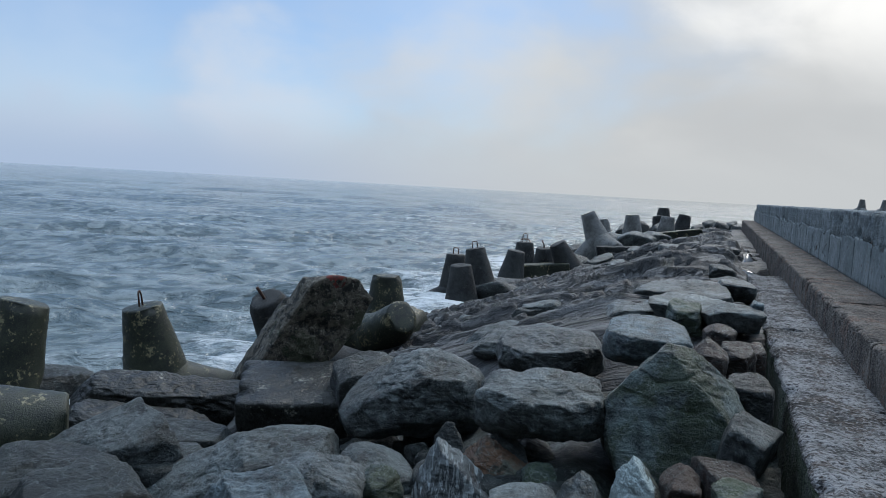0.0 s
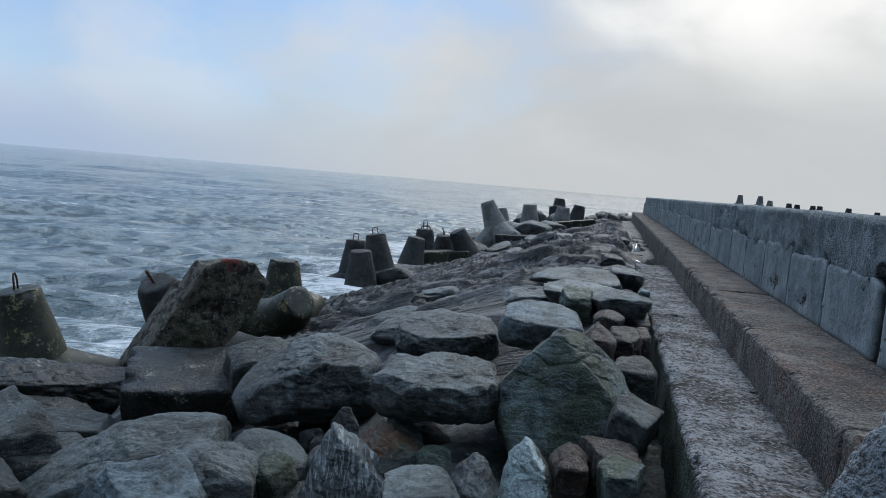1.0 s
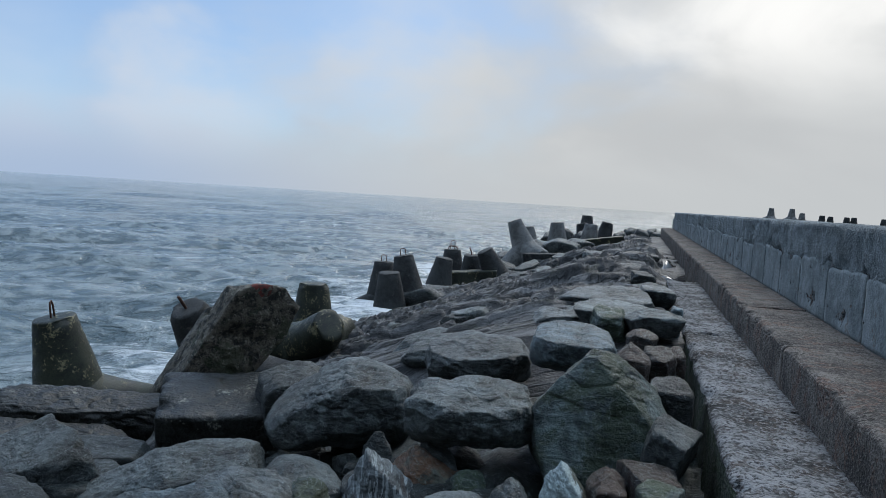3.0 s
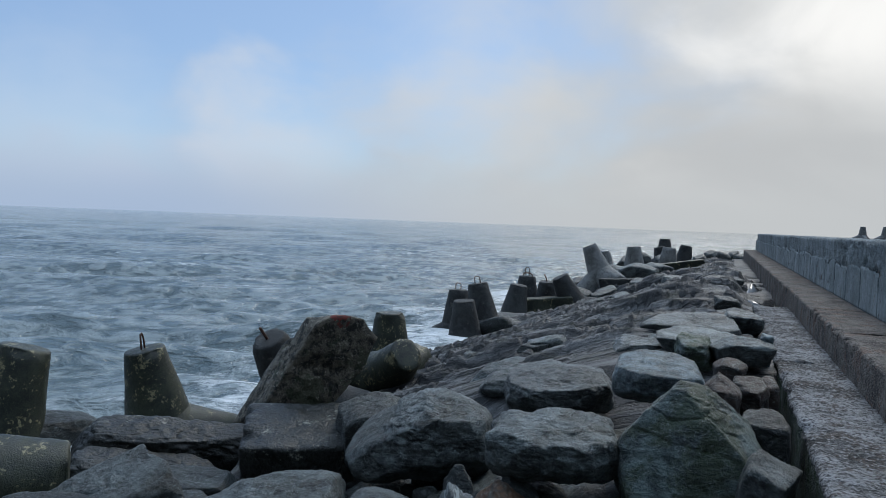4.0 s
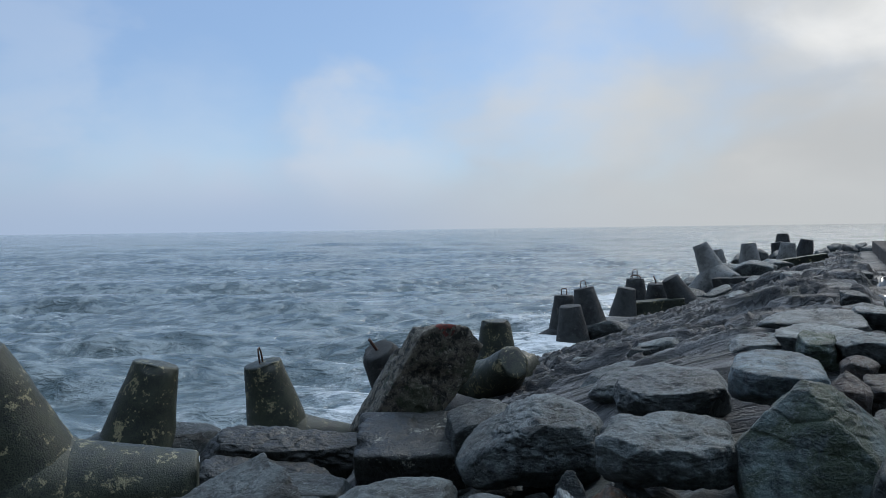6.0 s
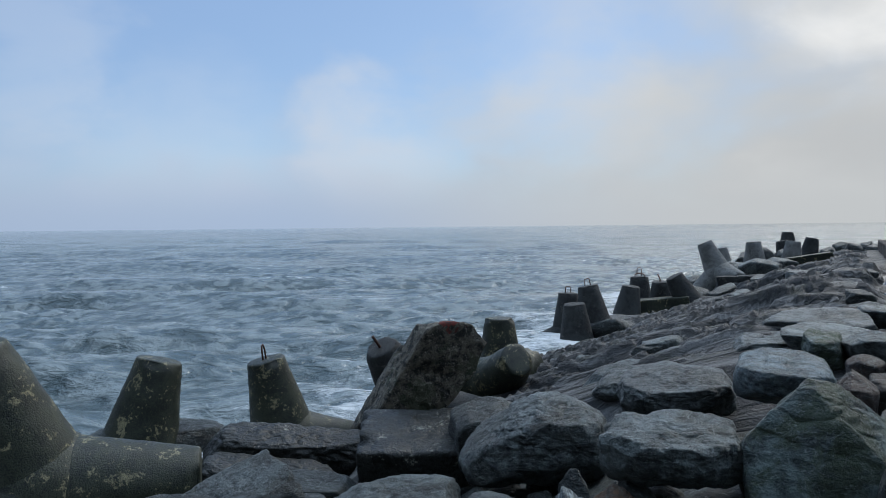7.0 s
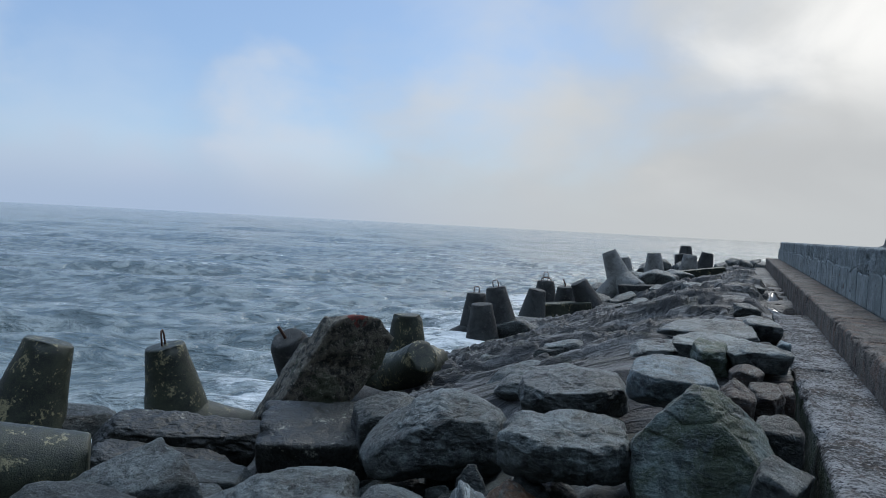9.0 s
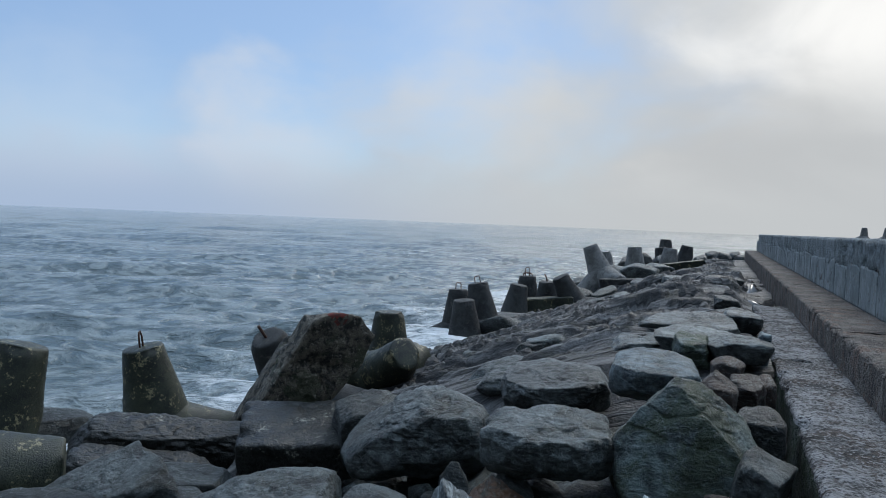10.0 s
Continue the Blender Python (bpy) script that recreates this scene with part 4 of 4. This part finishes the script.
boulder(-2.55, 9.90, 2.12, 1.50, 1.30, 0.24, turn=16, seed=62, shape="slab", fine=5, mat="slate", tilt=-12, sink=0.15, rough=1.6,
        label="broad flat layered slab at the mound's near edge")
boulder(0.25, 14.90, 2.66, 0.70, 0.90, 0.26, turn=4, seed=63, shape="wedge", fine=5, mat="slate", sink=0.12, rough=1.4,
        label="dark grey broken rock near the ledge's end")
boulder(0.10, 17.60, 2.62, 0.60, 0.70, 0.34, turn=8, seed=64, shape="block", fine=4, mat="dark", sink=0.12, rough=1.4,
        label="dark square rock beside the puddles")
boulder(-0.35, 20.50, 2.58, 1.10, 1.00, 0.30, turn=5, seed=65, shape="slab", fine=4, mat="dark", sink=0.12, rough=1.5,
        label="dark flat rock at the edge of the wet strip")
boulder(0.32, 12.92, 2.82, 0.64, 1.00, 0.19, turn=-1, seed=19, shape="slab", fine=5, mat="grey", lean=0, tilt=3, sink=0.19,
        label="small grey slab beside the ledge")
boulder(0.21, 9.50, 2.85, 0.75, 0.60, 0.25, turn=-1, seed=20, shape="wedge", fine=5, mat="pale", lean=0, tilt=-3, sink=0.08,
        label="pale broken wedge of rock by the ledge")
boulder(0.49, 9.81, 2.93, 0.17, 0.25, 0.15, turn=-3, seed=21, shape="block", fine=4, mat="blue", lean=0, tilt=0, sink=0.32,
        label="small bluish stone against the ledge")
boulder(-0.01, 7.16, 2.72, 0.36, 0.50, 0.39, turn=0, seed=22, shape="wedge", fine=5, mat="brown", lean=0, tilt=0, sink=0.45,
        label="rounded reddish-brown boulder near the ledge")
boulder(0.23, 7.66, 2.62, 0.41, 0.60, 0.40, turn=-2, seed=23, shape="block", fine=5, mat="brown", lean=0, tilt=0, sink=0.45,
        label="dark brown boulder near the ledge")
boulder(0.43, 8.15, 2.56, 0.23, 0.40, 0.41, turn=-3, seed=24, shape="block", fine=4, mat="brown", lean=0, tilt=0, sink=0.45,
        label="narrow brown stone wedged at the ledge")
boulder(0.08, 8.79, 2.70, 0.37, 0.50, 0.23, turn=-1, seed=25, shape="wedge", fine=4, mat="brown", lean=0, tilt=0, sink=0.45,
        label="small brown stone between boulders")
boulder(0.30, 6.32, 2.62, 0.41, 0.50, 0.41, turn=-3, seed=26, shape="block", fine=5, mat="dark", lean=0, tilt=-6, sink=0.45,
        label="dark slate-grey block wedged against the ledge")
boulder(0.31, 5.36, 2.55, 0.36, 0.55, 0.33, turn=-3, seed=27, shape="slab", fine=5, mat="slate", lean=-0.1, tilt=18, sink=0.35,
        label="greenish tilted rock leaning on the ledge")
boulder(0.17, 4.90, 2.48, 0.48, 0.45, 0.09, turn=-2, seed=28, shape="block", fine=5, mat="brown", lean=0, tilt=3, sink=0.41,
        label="flat red-brown rock between larger stones")
boulder(0.21, 4.57, 2.46, 0.31, 0.40, 0.16, turn=-3, seed=29, shape="block", fine=5, mat="green", lean=0, tilt=0, sink=0.35,
        label="small grey-green rock among rubble")
boulder(-0.11, 4.76, 2.38, 0.27, 0.40, 0.26, turn=1, seed=30, shape="wedge", fine=5, mat="brown", lean=0, tilt=0, sink=0.22,
        label="small rusty brown rock by the ledge")
boulder(-0.33, 4.70, 2.27, 0.46, 0.50, 0.58, turn=5, seed=31, shape="tooth", fine=6, mat="white", lean=-0.05, tilt=6, sink=0.10,
        label="rock with a white painted-looking quartz face")
boulder(-1.60, 4.72, 2.06, 0.78, 0.62, 0.70, turn=19, seed=32, shape="tooth", fine=6, mat="striped", lean=0, tilt=0, sink=0.08, rough=1.1,
        label="grey rock with fine white quartz stripes")
boulder(-1.40, 5.16, 2.12, 0.66, 0.60, 0.44, turn=16, seed=33, shape="tooth", fine=6, mat="orange", lean=0, tilt=4, sink=0.08, rough=1.2,
        label="rusty orange and green angular rock")
boulder(-1.09, 5.10, 2.16, 0.27, 0.35, 0.14, turn=12, seed=34, shape="round", fine=5, mat="green", lean=0, tilt=12, sink=0.06,
        label="small mossy green stone")
boulder(-1.29, 5.79, 2.08, 0.44, 0.50, 0.18, turn=13, seed=35, shape="wedge", fine=5, mat="dark", lean=0, tilt=14, sink=0.00,
        label="dark flaky stone under the flat boulder")
boulder(-2.18, 6.24, 1.91, 0.35, 0.45, 0.28, turn=19, seed=36, shape="pyramid", fine=5, mat="dark", lean=0, tilt=0, sink=0.09,
        label="small grey stone standing between boulders")
boulder(-1.42, 5.46, 2.17, 0.33, 0.25, 0.17, turn=15, seed=37, shape="slab", fine=5, mat="pale", lean=0, tilt=28, sink=0.11,
        label="thin pale sliver of rock under the flat boulder")
boulder(-2.62, 5.50, 1.67, 0.80, 0.80, 0.46, turn=25, seed=38, shape="wedge", fine=5, mat="slate", lean=0, tilt=0, sink=0.05, rough=1.3,
        label="dark greenish rounded boulder")
boulder(-2.32, 5.12, 1.83, 0.36, 0.50, 0.29, turn=24, seed=39, shape="round", fine=5, mat="green", lean=0, tilt=0, sink=0.05,
        label="small olive-green rounded stone among rubble")
boulder(-3.88, 5.42, 1.54, 1.94, 1.10, 0.56, turn=36, seed=40, shape="ridge", fine=6, mat="slate", lean=0.0, tilt=-10, sink=0.08, rough=1.5,
        label="long smooth dark boulder lying low")
boulder(-2.64, 4.52, 1.88, 0.88, 0.70, 0.64, turn=32, seed=41, shape="ridge", fine=6, mat="grey", lean=0.10, tilt=4, sink=0.12, rough=1.2,
        label="pointed grey boulder with a sharp ridge")
boulder(-2.68, 3.98, 2.00, 0.90, 0.75, 0.40, turn=35, seed=42, shape="block", fine=6, mat="blue", lean=0, tilt=-4, sink=0.12, rough=1.4,
        label="pale blue-grey angular boulder")
boulder(-5.35, 5.24, 1.38, 1.44, 0.90, 0.76, turn=46, seed=43, shape="slab", fine=6, mat="slate", lean=0.1, tilt=-22, sink=0.08,
        label="dark sloping rock with white barnacle flecks")
boulder(-5.38, 4.61, 1.45, 1.32, 1.00, 0.55, turn=49, seed=44, shape="wedge", fine=5, mat="dark", lean=0, tilt=-8, sink=0.08,
        label="dark wet boulder near the surf")
boulder(-4.56, 4.28, 1.54, 1.20, 0.90, 0.45, turn=47, seed=45, shape="block", fine=5, mat="dark", lean=0, tilt=-4, sink=0.08,
        label="dark low boulder with a ridge")
boulder(-4.72, 5.54, 1.39, 0.81, 0.80, 0.31, turn=40, seed=46, shape="slab", fine=5, mat="dark", lean=0, tilt=0, sink=0.08,
        label="dark flat stone between boulders")
boulder(-5.29, 6.53, 1.25, 1.07, 0.80, 0.28, turn=39, seed=47, shape="block", fine=5, mat="dark", lean=0, tilt=5, sink=0.08,
        label="dark blocky stone behind the rubble")
boulder(-0.70, 4.74, 2.18, 0.38, 0.50, 0.39, turn=8, seed=48, shape="pyramid", fine=5, mat="grey", lean=-0.15, tilt=8, sink=0.00,
        label="grey stone with a sloping face")
boulder(-0.98, 4.37, 2.21, 0.51, 0.50, 0.23, turn=13, seed=49, shape="block", fine=5, mat="pale", lean=0, tilt=-3, sink=0.06,
        label="pale grey stone among the rubble")
boulder(-3.84, 7.78, 1.81, 0.97, 1.00, 0.68, turn=26, seed=50, shape="rounded", fine=5, mat="dark", lean=0, tilt=-8, sink=0.08,
        label="dark rock at the foot of the mound")
boulder(-10.09, 8.45, 0.78, 2.41, 1.50, 0.42, turn=50, seed=51, shape="round", fine=5, mat="dark", lean=0, tilt=0, sink=0.08,
        label="dark wet rock awash in the surf")
